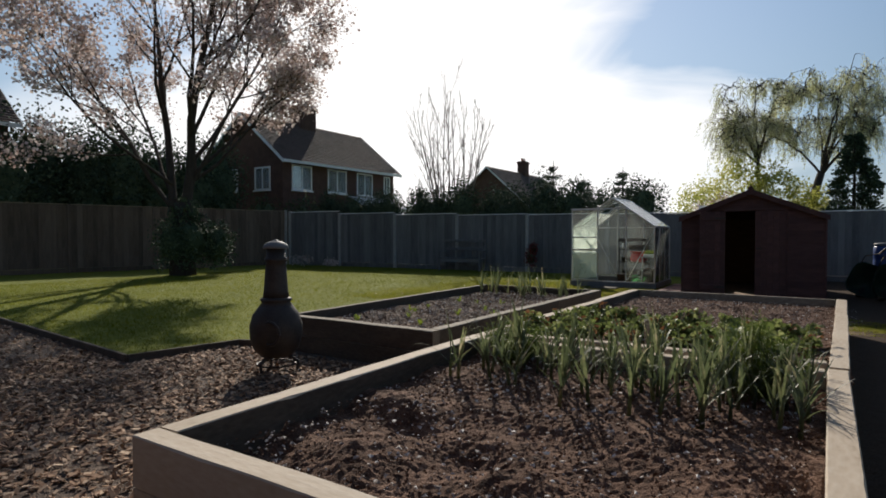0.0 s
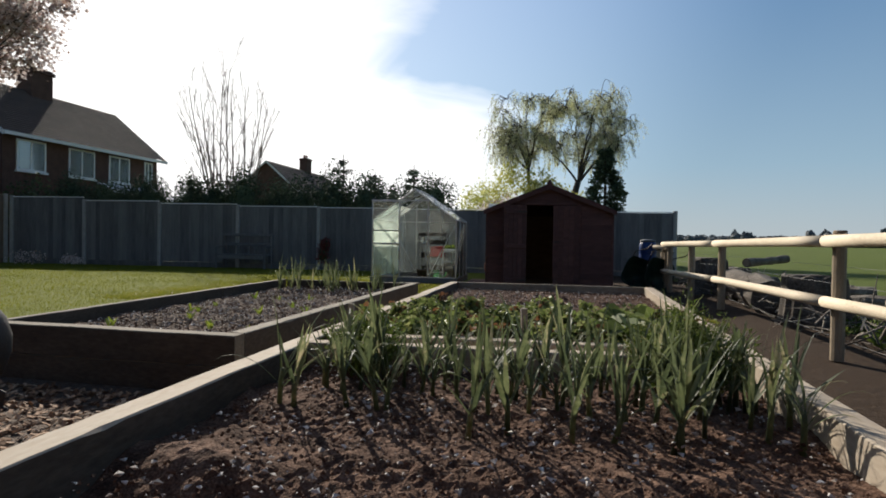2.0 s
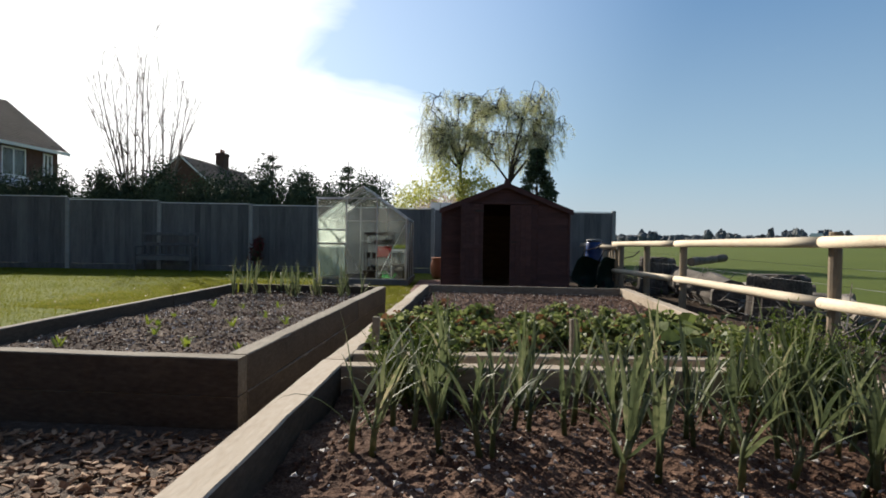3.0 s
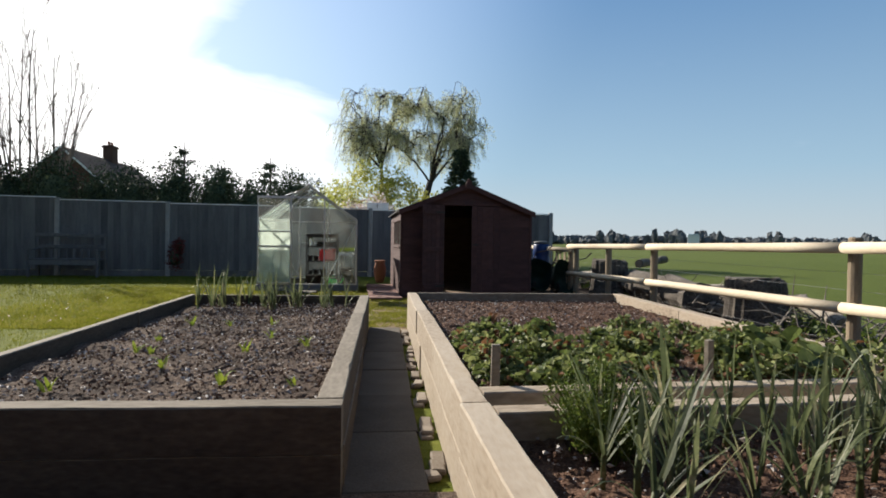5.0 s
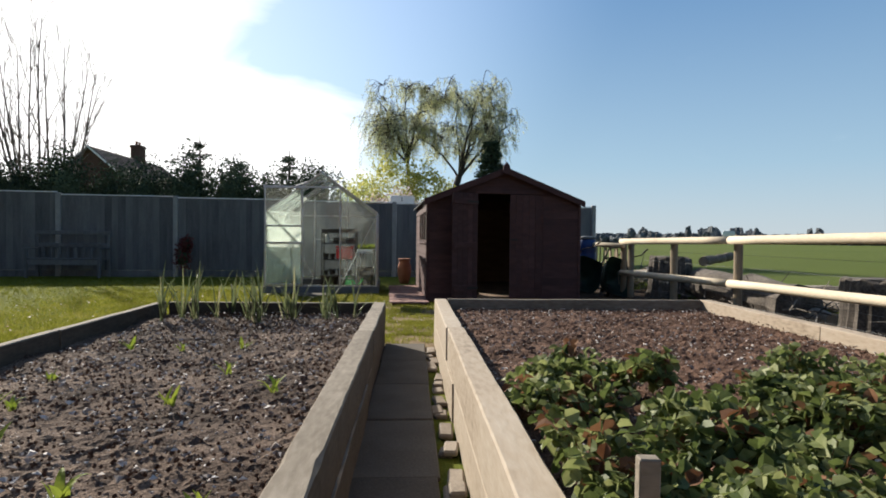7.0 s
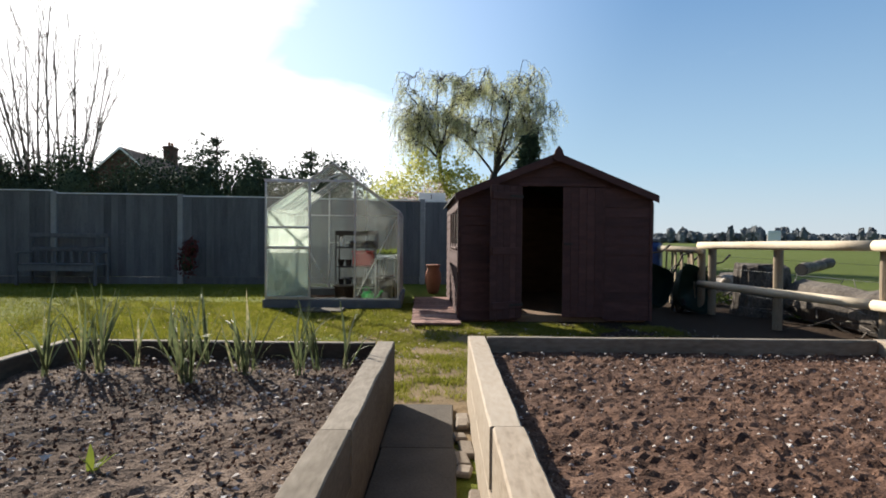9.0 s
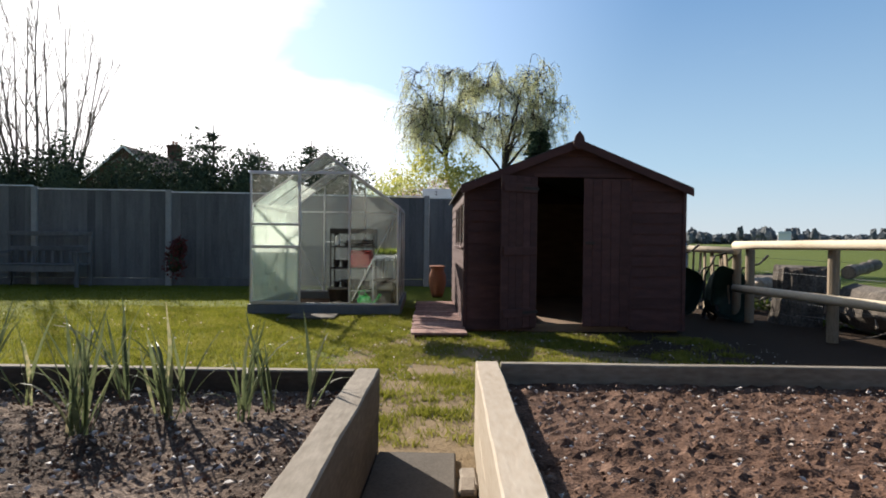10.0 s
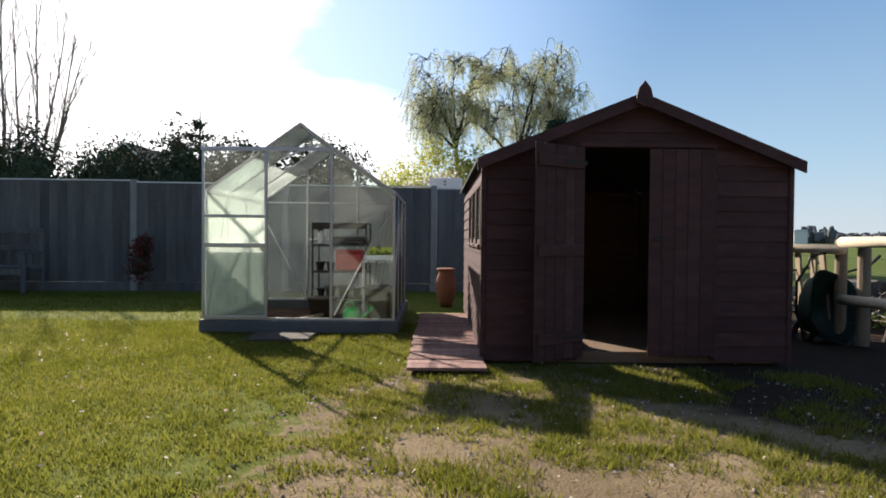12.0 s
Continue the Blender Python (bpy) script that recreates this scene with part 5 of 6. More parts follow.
def build_greenery():
    build_cherry()
    build_bare_tree(-14.5, 22.7, 8.0, "slender leafless tree with upright branches behind the fence")
    build_willow()
    build_conifer(1.2, 30.0, 5.7, 1.75, "dense dark conifer beside the willow", seed=3)
    build_conifer(-9.9, 23.9, 4.55, 0.95, "small open conifer rising above the hedge", True, 4)
    build_conifer(-6.7, 23.4, 4.0, 0.85, "small open conifer rising above the hedge", True, 5)
    build_conifer(-8.4, 23.6, 3.75, 0.8, "low open conifer in the hedge line", True, 6)
    build_conifer(-16.6, 23.4, 3.6, 0.8, "low open conifer in the hedge line", True, 17)
    rng = random.Random(7)
    lumps = []
    for k in range(13):
        x = -21.5 + 1.32 * k
        hh = 1.98 + 0.17 * rng.uniform(-1, 1) + (0.05 if k < 9 else -0.06)
        lumps.append(((x, 22.3 + rng.uniform(-0.5, 0.5), hh), (1.15, 0.95, hh * rng.uniform(0.95, 1.08))))
    build_shrub("hedge", "dense dark evergreen hedge behind the back fence", lumps, "conifer", 6000, 0.095, 8, category="hedge")
    lumps = []
    for k in range(8):
        h2 = rng.uniform(3.0, 3.7)
        lumps.append(((-25.6 + rng.uniform(-0.5, 0.5) + (0.8 if k > 5 else 0), 7.2 + 1.5 * k, h2), (1.8, 1.9, h2)))
    build_shrub("conifer_hedge", "tall dark conifer screen behind the side fence", lumps, "conifer", 4500, 0.15, 9, category="hedge")
    build_shrub("shrub", "light flowering evergreen shrub in front of the brick house", [((-20.6, 19.2, 1.75), (1.2, 1.1, 1.7)), ((-22.2, 18.2, 1.8), (1.1, 1.1, 1.75))], "hedge", 1700, 0.13, 10)
    build_shrub("shrub", "yellow-green spring shrub below the willow", [((-4.9, 31.0, 2.1), (1.6, 1.3, 2.5)), ((-3.4, 31.5, 3.1), (1.6, 1.3, 2.6)), ((-1.9, 31.3, 2.9), (1.5, 1.2, 2.3)), ((-0.4, 31.6, 1.9), (1.2, 1.0, 2.2)), ((-2.8, 31.3, 1.2), (1.8, 1.0, 1.5))], "spring_leaf", 3000, 0.15, 11, core=False)
    build_shrub("shrub", "shrub with pale pink blossom behind the shed", [((-2.9, 23.5, 1.75), (0.95, 0.8, 1.3)), ((-3.8, 23.7, 1.5), (0.7, 0.7, 1.15)), ((-3.2, 23.6, 0.7), (0.8, 0.7, 0.85))], "blossom", 2600, 0.085, 12, core=False)
    build_shrub("shrub", "low evergreen shrub behind the shed", [((-3.4, 26.0, 1.1), (2.0, 1.2, 1.1)), ((0.2, 26.5, 1.3), (2.2, 1.2, 1.3))], "hedge", 1600, 0.15, 13)
    build_shrub("shrub", "thin pale shrub beyond the fence", [((-4.6, 26.5, 2.2), (1.2, 0.9, 1.8))], "willow", 500, 0.12, 14, core=False)
    build_shrub("ivy_bush", "dark ivy-clad bush round the foot of the blossom tree", [((-16.4, 10.5, 1.1), (1.05, 1.05, 1.2)), ((-16.1, 11.2, 0.95), (0.85, 0.85, 1.05)), ((-16.6, 10.1, 1.0), (0.8, 0.8, 1.1)), ((-16.55, 10.45, 1.9), (0.6, 0.6, 0.65))], "conifer", 1700, 0.09, 18)
    build_shrub("rockery_plant", "low pale-flowered plant at the foot of the fence", [((-17.6, 16.2, 0.22), (0.9, 0.4, 0.3)), ((-16.2, 16.5, 0.15), (0.5, 0.3, 0.2))], "blossom", 260, 0.07, 16, core=False, category="plant")
    build_shrub("shrub", "yellow-green garden shrub by the side fence", [((-21.3, 5.6, 1.6), (0.7, 0.7, 1.2))], "straw", 500, 0.12, 15, core=False)


build_greenery()


def build_far_woods():
    rng = random.Random(50)
    me = Mesh()

    def clump(deg, d, h, w, seed):
        a = radians(deg)
        b = blob((d * math.sin(a), d * math.cos(a), h * 0.5), (w, w, h * 0.72), seed, 12, 0.8)
        me.add([Vector(p) + Vector((rng.gauss(0, 0.35), rng.gauss(0, 0.35), rng.gauss(0, 0.3))) for p in b.v], b.f)
    for k in range(1000):
        clump(-30 + 110 * k / 1000 + rng.uniform(-0.3, 0.3), rng.uniform(330, 370), rng.uniform(3.9, 5.3), rng.uniform(2.2, 4.5), k)
    # taller groups standing out of the line
    for deg, n, h in ((15.5, 3, 7.0), (21.6, 5, 7.6), (26.2, 6, 8.0), (29.8, 5, 7.6), (35.1, 2, 7.4), (41.0, 4, 6.6), (47.0, 4, 7.8), (55.0, 5, 7.0), (-12, 6, 7.5), (66, 5, 7.5)):
        for k in range(n * 3):
            clump(deg + rng.uniform(-0.25, 0.25) * n, rng.uniform(318, 345), h * rng.uniform(0.7, 1.08), rng.uniform(1.8, 3.6), k + deg)
    w = part("far_woods", me, MAT["hazed_wood"], smooth=False)
    tagged(w, "hazy line of hedges and trees across the fields", "trees", kind="stuff")
    barn = thing("barn", "pale low farm building far across the field", "barn")
    a = radians(28.6)
    m = pose(312 * math.sin(a), 312 * math.cos(a), 0, 0, 0, -28)
    part("wall", Mesh().box(-2.6, 2.6, -3, 3, 0, 5.0), MAT["white"], barn, at=m)
    part("roof", Mesh().prism([(-2.8, 5.0), (2.8, 5.0), (2.3, 6.2), (-2.3, 6.2)], -3.3, 3.3), MAT["curtain"], barn, at=m)


build_far_woods()


# ---- planted beds ----
def strap_leaf(rng, ln, wd, up, bend):
    """One folded, arching leaf that starts at the origin and leans to +x."""
    me = Mesh()
    p, m = Vector((0, 0, 0)), 8
    for i in range(m + 1):
        u = i / m
        w = wd * (1 - u ** 2.4) * (0.65 + 0.6 * min(1, u * 3))
        me.v += [(p.x, p.y - w, p.z + 0.35 * w), (p.x, p.y, p.z), (p.x, p.y + w, p.z + 0.35 * w)]
        p = p + Vector((math.cos(up), rng.gauss(0, 0.04), math.sin(up))) * ln / m
        up -= bend * (0.2 + 2.0 * u * u)
    for i in range(m):
        q = 3 * i
        me.f += [(q, q + 1, q + 4, q + 3), (q + 1, q + 2, q + 5, q + 4)]
    return me


def build_leek(rng, height):
    t = thing("leek", "green leek with arching strap leaves growing in dark soil", "leek", group="leeks in the raised bed")
    part("stalk", Mesh().tube([(0, 0, -0.03), (0.004, 0, height * 0.2), (0, 0.003, height * 0.34)], [0.012, 0.010, 0.009], 7), MAT["leek"], t, smooth=True)
    n = rng.randint(6, 10)
    turn = rng.uniform(0, 360)
    for k in range(n):
        droopy = rng.random() < 0.5
        leaf = strap_leaf(rng, height * rng.uniform(0.5, 0.95), rng.uniform(0.004, 0.0105), rng.uniform(1.1, 1.5) if k > 2 else rng.uniform(0.8, 1.3), rng.uniform(0.22, 0.42) if droopy else rng.uniform(0.0, 0.13))
        part("leaf", leaf, MAT["leek"], t, at=pose(0, 0, height * (0.14 + 0.18 * k / n), 0, 0, turn + 180 * (k % 2) + rng.uniform(-35, 35)))
    return t


def build_leeks():
    rng = random.Random(61)
    kinds = [build_leek(rng, rng.uniform(0.34, 0.5)) for _ in range(12)]
    spots = []
    for row, y in enumerate((2.66, 2.86, 3.06, 3.24, 3.42)):
        x = -2.0 + 0.05 * row
        while x < 0.08:
            if not (row == 0 and x < -1.2) and rng.random() > 0.08:
                spots.append((x + rng.gauss(0, 0.035), y + rng.gauss(0, 0.05) + 0.05 * (x + 2)))
            x += rng.uniform(0.10, 0.18) if x < -0.55 else rng.uniform(0.07, 0.12)
    for k, (x, y) in enumerate(spots):
        m = pose(min(x, 0.08), y, 0.31, rng.uniform(-9, 9), rng.uniform(-9, 9), rng.uniform(0, 360))
        if k < len(kinds):
            kinds[k].matrix_basis = m
        else:
            copy_thing(kinds[k % len(kinds)], m @ Matrix.Scale(rng.uniform(0.8, 1.1), 4))


build_leeks()


def build_clump(rng, name, label, category, group, n, h, width, mat, lo=1.1, droop=0.25):
    t = thing(name, label, category, group=group)
    for k in range(n):
        leaf = strap_leaf(rng, h * rng.uniform(0.55, 1.05), width * rng.uniform(0.7, 1.2), rng.uniform(lo, 1.54), rng.uniform(0.25, 0.4) if rng.random() < droop else rng.uniform(0, 0.09))
        part("leaf", leaf, MAT[mat], t, at=pose(rng.gauss(0, 0.012), rng.gauss(0, 0.012), -0.01, 0, 0, rng.uniform(0, 360)))
    return t


def build_bulbs():
    rng = random.Random(62)
    kinds = [build_clump(rng, "bulb_plant", "clump of upright narrow green leaves at the bed's end", "plant", "bulb plants in the raised bed", rng.randint(6, 10), rng.uniform(0.45, 0.68), 0.0078, "leek", droop=0.35) for _ in range(6)]
    for k in range(17):
        m = pose(-4.55 + 0.1 * k + rng.gauss(0, 0.05), 8.04 + rng.gauss(0, 0.13), 0.31, rng.uniform(-6, 6), rng.uniform(-6, 6), rng.uniform(0, 360))
        if k < 6:
            kinds[k].matrix_basis = m
        else:
            copy_thing(kinds[k % 6], m @ Matrix.Scale(rng.uniform(0.7, 1.1), 4))
    small = [build_clump(rng, "seedling", "small yellow-green seedling in dry soil", "seedling", "seedlings in the raised bed", 6, 0.11, 0.010, "seedling", 0.6, 0.4) for _ in range(2)]
    k = 0
    for y in (4.55, 4.95, 5.45, 6.0, 6.6):
        for x in (-4.2, -3.85, -3.45, -3.1):
            if rng.random() < 0.72:
                m = pose(x + rng.gauss(0, 0.07), y + rng.gauss(0, 0.09), 0.31, 0, 0, rng.uniform(0, 360))
                if k < 2:
                    small[k].matrix_basis = m
                else:
                    copy_thing(small[k % 2], m @ Matrix.Scale(rng.uniform(0.6, 1.1), 4))
                k += 1


build_bulbs()


def leaflets(rng, spots, size):
    """Three toothed, cupped leaflets on a stalk at each spot."""
    me = Mesh()
    for x, y, z in spots:
        s = size * rng.uniform(0.7, 1.25)
        tilt = Euler((rng.gauss(0, 0.7), rng.gauss(0, 0.7), rng.uniform(0, 6.28))).to_matrix()
        o = Vector((x, y, z))
        for k in range(3):
            r = Matrix.Rotation(k * 2.094, 3, "Z")
            pts = [(0.05, 0, 0), (0.45, 0.42, 0.22), (0.85, 0.36, 0.06), (1.05, 0, -0.22), (0.85, -0.36, 0.06), (0.45, -0.42, 0.22), (0.6, 0, -0.08)]
            me.add([o + tilt @ (r @ (Vector(p) * s)) for p in pts], [(0, 6, 1), (1, 6, 2), (2, 6, 3), (3, 6, 4), (4, 6, 5), (5, 6, 0)])
    return me


def build_strawberries():
    rng = random.Random(63)
    spots, dead = [], []
    while len(spots) < 2300:
        x, y = rng.uniform(-2.12, 0.1), rng.uniform(4.1, 5.75)
        edge = 5.55 + 0.3 * noise.noise((x * 2.1, 3, 0)) - 0.12 * (x + 2)
        if y > edge or noise.noise((x * 3.4, y * 3.4, 7)) < -0.08:
            continue
        z = 0.345 + (0.12 + 0.13 * noise.noise((x * 4, y * 4, 2))) * rng.random() ** 0.6 + 0.02
        (dead if rng.random() < 0.09 else spots).append((x, y, z))
    p = thing("strawberry_patch", "low patch of strawberry plants with glossy toothed leaves", "plants", kind="stuff")
    tagged(part("foliage", leaflets(rng, spots, 0.042), MAT["straw"], p, "green three-part leaves"), kind="stuff")
    tagged(part("dead_foliage", leaflets(rng, dead, 0.046), MAT["dead"], p, "withered orange-brown leaves"), kind="stuff")


build_strawberries()


def build_herb(x, y, z, r, h, n, seed, label):
    rng = random.Random(seed)
    t = thing("herb_plant", label, "plant")
    stems, pts, dirs = Mesh(), [], []
    for k in range(n):
        a, sp = rng.uniform(0, 6.283), rng.random() ** 0.7
        top = Vector((x + r * sp * math.cos(a), y + r * sp * math.sin(a), z + h * rng.uniform(0.55, 1) * (1.1 - 0.4 * sp)))
        root = Vector((x + r * 0.35 * sp * math.cos(a), y + 0.35 * r * sp * math.sin(a), z - 0.02))
        stems.tube([root, root.lerp(top, 0.5) + Vector((0, 0, 0.03)), top], [0.004, 0.003, 0.002], 4, cap=False)
        for _ in range(34):
            u = rng.uniform(0.2, 1.05)
            pts.append(root.lerp(top, u) + Vector((rng.gauss(0, 0.012), rng.gauss(0, 0.012), rng.gauss(0, 0.01))))
            dirs.append((rng.gauss(0, 0.8), rng.gauss(0, 0.8), 0.6))
    part("stem", stems, MAT["herb"], t)
    tagged(part("foliage", cards(pts, [rng.uniform(0.014, 0.032) for _ in pts], rng, "blade", dirs=dirs), MAT["herb"], t), kind="stuff")


build_herb(-1.78, 3.5, 0.3, 0.24, 0.34, 110, 71, "feathery green herb bush beside the sleeper")
build_herb(-0.2, 3.45, 0.3, 0.3, 0.44, 200, 72, "feathery green herb bush among the leeks")


def build_bed_bits():
    rng = random.Random(64)
    stake = Mesh().box(-0.022, 0.022, -0.016, 0.016, -0.05, 0.3, 0.003).data("stake", MAT["sleeper_old"])
    for k, (x, y, s) in enumerate(((-2.07, 4.06, 0.88), (-0.99, 4.18, 0.88))):
        tagged(part("stake", stake, None, at=pose(x, y, 0.33, rng.uniform(-2, 2), rng.uniform(-2, 2), rng.uniform(-20, 20)) @ Matrix.Scale(s, 4)), "grey sawn timber stake driven into the bed", "stake", "stakes in the raised bed")
    big = []
    for _ in range(16):
        big.append((-0.32 + rng.gauss(0, 0.13), 4.42 + rng.gauss(0, 0.12), 0.38 + rng.uniform(0, 0.14)))
    tagged(part("leafy_plant", leaflets(rng, big, 0.12), MAT["straw"]), "broad-leaved plant beside the strawberries", "plant")


build_bed_bits()


# ---- chiminea ----
def build_chiminea():
    x, y = -3.93, 3.12
    c = thing("chiminea", "blackened cast-iron chiminea with a domed cap on three legs", "chiminea")
    part("body", Mesh().lathe([(0.05, 0.15), (0.13, 0.17), (0.195, 0.24), (0.225, 0.34), (0.228, 0.44), (0.20, 0.54), (0.15, 0.61), (0.12, 0.645), (0.135, 0.66), (0.135, 0.68), (0.115, 0.69)], (x, y, 0), 28), MAT["black"], c, "rounded fire bowl", smooth=True)
    part("flue", Mesh().lathe([(0.115, 0.688), (0.105, 0.75), (0.09, 0.95), (0.085, 1.0), (0.1, 1.01), (0.1, 1.035), (0.082, 1.045), (0.082, 1.12)], (x, y, 0), 24), MAT["black"], c, "tapering flue", smooth=True)
    part("cap", Mesh().lathe([(0.108, 1.12), (0.112, 1.13), (0.10, 1.155), (0.06, 1.18), (0.02, 1.19), (0.012, 1.2), (0.0, 1.202)], (x, y, 0), 24), MAT["plinth"], c, "domed grey metal cap", smooth=True)
    part("mouth_rim", Mesh().tube([(x + 0.19 * math.cos(a) * 0.55 + 0.13, y - 0.19 + 0.02 * abs(math.cos(a)), 0.4 + 0.1 * math.sin(a)) for a in [k * 0.5236 for k in range(13)]], 0.014, 6), MAT["black"], c, "raised rim of the fire opening")
    for k in range(3):
        a = 0.6 + k * 2.094
        part("leg", Mesh().tube([(x + 0.1 * math.cos(a), y + 0.1 * math.sin(a), 0.18), (x + 0.19 * math.cos(a), y + 0.19 * math.sin(a), 0.12), (x + 0.18 * math.cos(a), y + 0.18 * math.sin(a), 0.05), (x + 0.21 * math.cos(a), y + 0.21 * math.sin(a), 0.02)], [0.02, 0.016, 0.014, 0.017], 8), MAT["black"], c)
    part("ring", Mesh().tube([(x + 0.17 * math.cos(k * 0.5236), y + 0.17 * math.sin(k * 0.5236), 0.1) for k in range(13)], 0.008, 6), MAT["black"], c)


build_chiminea()


# ---- in and around the greenhouse ----
def build_greenhouse_things():
    rng = random.Random(81)
    sx, sy = -3.92, 14.75
    rack = thing("plant_rack", "black wire shelving rack inside the greenhouse", "shelf")
    for dx in (-0.33, 0.33):
        for dy in (-0.16, 0.16):
            part("upright", Mesh().tube([(sx + dx, sy + dy, 0.02), (sx + dx, sy + dy, 1.16)], 0.012, 6), MAT["black"], rack)
    for z in (0.22, 0.54, 0.87, 1.14):
        part("shelf", Mesh().box(sx - 0.34, sx + 0.34, sy - 0.17, sy + 0.17, z, z + 0.02, 0.004), MAT["black"], rack)
    part("top_panel", Mesh().box(sx - 0.34, sx + 0.34, sy - 0.18, sy - 0.165, 1.08, 1.15, 0.003), MAT["black"], rack)
    crate = thing("red_crate", "red plastic crate on the greenhouse rack", "crate")
    part("body", Mesh().box(sx - 0.05, sx + 0.29, sy - 0.165, sy + 0.12, 0.562, 0.80, 0.03), MAT["red"], crate)
    part("rim", Mesh().box(sx - 0.06, sx + 0.30, sy - 0.175, sy + 0.13, 0.80, 0.825, 0.008), MAT["red"], crate)
    trays = thing("seed_tray", "black plastic seed trays stacked on the rack", "tray")
    part("tray", Mesh().box(sx - 0.12, sx + 0.32, sy - 0.16, sy + 0.14, 0.892, 0.945, 0.012), MAT["black"], trays)
    part("tray", Mesh().box(sx - 0.1, sx + 0.31, sy - 0.15, sy + 0.13, 0.947, 0.99, 0.012), MAT["black"], trays)
    bottle = thing("spray_bottle", "white plastic spray bottle on the rack", "bottle")
    part("body", Mesh().lathe([(0.035, 0), (0.04, 0.02), (0.04, 0.13), (0.015, 0.17)], (sx - 0.24, sy - 0.08, 0.892), 12), MAT["white"], bottle, smooth=True)
    part("trigger", Mesh().box(sx - 0.29, sx - 0.22, sy - 0.095, sy - 0.065, 1.06, 1.1, 0.006), MAT["black"], bottle)
    pot = Mesh().lathe([(0.035, 0), (0.05, 0.08), (0.056, 0.08), (0.056, 0.1), (0.046, 0.1)], (0, 0, 0), 12).data("flower_pot", MAT["black"])
    for dx, z in ((-0.27, 0.562), (-0.14, 0.562), (-0.27, 0.24), (-0.14, 0.24), (0.02, 0.24), (0.2, 0.24)):
        tagged(part("flower_pot", pot, None, at=pose(sx + dx, sy + rng.uniform(-0.06, 0.06), z, 0, 0, 0) @ Matrix.Scale(rng.uniform(0.9, 1.4), 4)), "black plastic plant pot on a rack shelf", "pot", "pots on the rack")
    bench = thing("potting_bench", "slatted potting bench along the greenhouse glass", "bench")
    for dx in (-3.5, -3.2):
        for yy in (13.9, 15.1):
            part("leg", Mesh().box(dx - 0.015, dx + 0.015, yy - 0.015, yy + 0.015, 0.02, 0.7, 0.003), MAT["alu"], bench)
    for k in range(4):
        part("slat", Mesh().box(-3.52 + 0.09 * k, -3.45 + 0.09 * k, 13.85, 15.2, 0.7, 0.72, 0.003), MAT["alu"], bench)
    tray = thing("seed_tray", "white seed tray of bright green seedlings on the bench", "tray")
    part("tray", Mesh().box(-3.5, -3.2, 13.95, 14.4, 0.722, 0.78, 0.01), MAT["white"], tray)
    pts = [Vector((rng.uniform(-3.48, -3.22), rng.uniform(13.97, 14.38), 0.78)) for _ in range(420)]
    tagged(part("seedlings", cards(pts, [rng.uniform(0.05, 0.11) for _ in pts], rng, "blade", dirs=[(rng.gauss(0, 0.3), rng.gauss(0, 0.3), 1) for _ in pts]), MAT["seedling"], tray), kind="stuff")
    can = thing("watering_can", "bright green plastic watering can on the greenhouse floor", "watering can")
    part("body", Mesh().lathe([(0.09, 0), (0.1, 0.02), (0.1, 0.15), (0.07, 0.19), (0.05, 0.2)], (-3.6, 13.75, 0.02), 16), MAT["green"], can, smooth=True)
    part("spout", Mesh().tube([(-3.52, 13.75, 0.08), (-3.42, 13.72, 0.17), (-3.37, 13.7, 0.24)], [0.02, 0.015, 0.025], 8), MAT["green"], can)
    part("handle", Mesh().tube([(-3.66, 13.75, 0.18), (-3.68, 13.75, 0.27), (-3.6, 13.75, 0.29), (-3.56, 13.75, 0.2)], 0.01, 6), MAT["green"], can)
    plank = thing("floor_plank", "pale narrow plank lying slanted on the greenhouse floor", "plank")
    part("board", Mesh().tube([(-4.38, 13.55, 0.045), (-3.95, 14.3, 0.09)], 0.024, 4), MAT["post"], plank)
    part("end_cap", Mesh().tube([(-4.383, 13.545, 0.045), (-4.39, 13.533, 0.044)], 0.026, 4), MAT["alu"], plank)
    box = thing("storage_tub", "black plastic tub under the potting bench", "tub")
    part("body", Mesh().box(-3.46, -3.2, 13.72, 14.02, 0.02, 0.42, 0.03), MAT["black"], box)
    part("rim", Mesh().box(-3.48, -3.18, 13.7, 14.04, 0.42, 0.45, 0.01), MAT["black"], box)
    for k in range(3):
        tool = thing("garden_cane", "thin bamboo cane leaning in the greenhouse corner", "cane", group="canes in the greenhouse")
        part("cane", Mesh().tube([(-3.62 + 0.05 * k, 15.1, 0.02), (-3.45 + 0.06 * k, 15.24, 1.3)], 0.007, 6), MAT["post"], tool)
        part("cane_cap", Mesh().lathe([(0.012, 0), (0.012, 0.02), (0.004, 0.03)], (-3.45 + 0.06 * k, 15.24, 1.298), 8), MAT["black"], tool)
    bag = thing("compost_bag", "grey sack of compost under the bench", "bag")
    part("sack", Mesh().add(*(lambda b: (b.v, b.f))(blob((-3.3, 14.2, 0.2), (0.16, 0.32, 0.24), 3, 16, 0.8))), MAT["plinth"], bag, smooth=True)
    part("tie", Mesh().tube([(-3.3, 14.2, 0.33), (-3.29, 14.2, 0.42)], [0.03, 0.05], 8), MAT["plinth"], bag)
    tub = thing("bucket", "brown clay-coloured tub on the greenhouse floor", "bucket")
    part("body", Mesh().lathe([(0.13, 0.01), (0.17, 0.24), (0.185, 0.24), (0.185, 0.26), (0.16, 0.26)], (-4.05, 14.3, 0.01), 18), MAT["edging"], tub, smooth=True)
    part("handle", Mesh().tube([(-4.22, 14.3, 0.25), (-4.16, 14.3, 0.36), (-4.05, 14.3, 0.4), (-3.94, 14.3, 0.36), (-3.88, 14.3, 0.25)], 0.006, 5), MAT["wire"], tub)
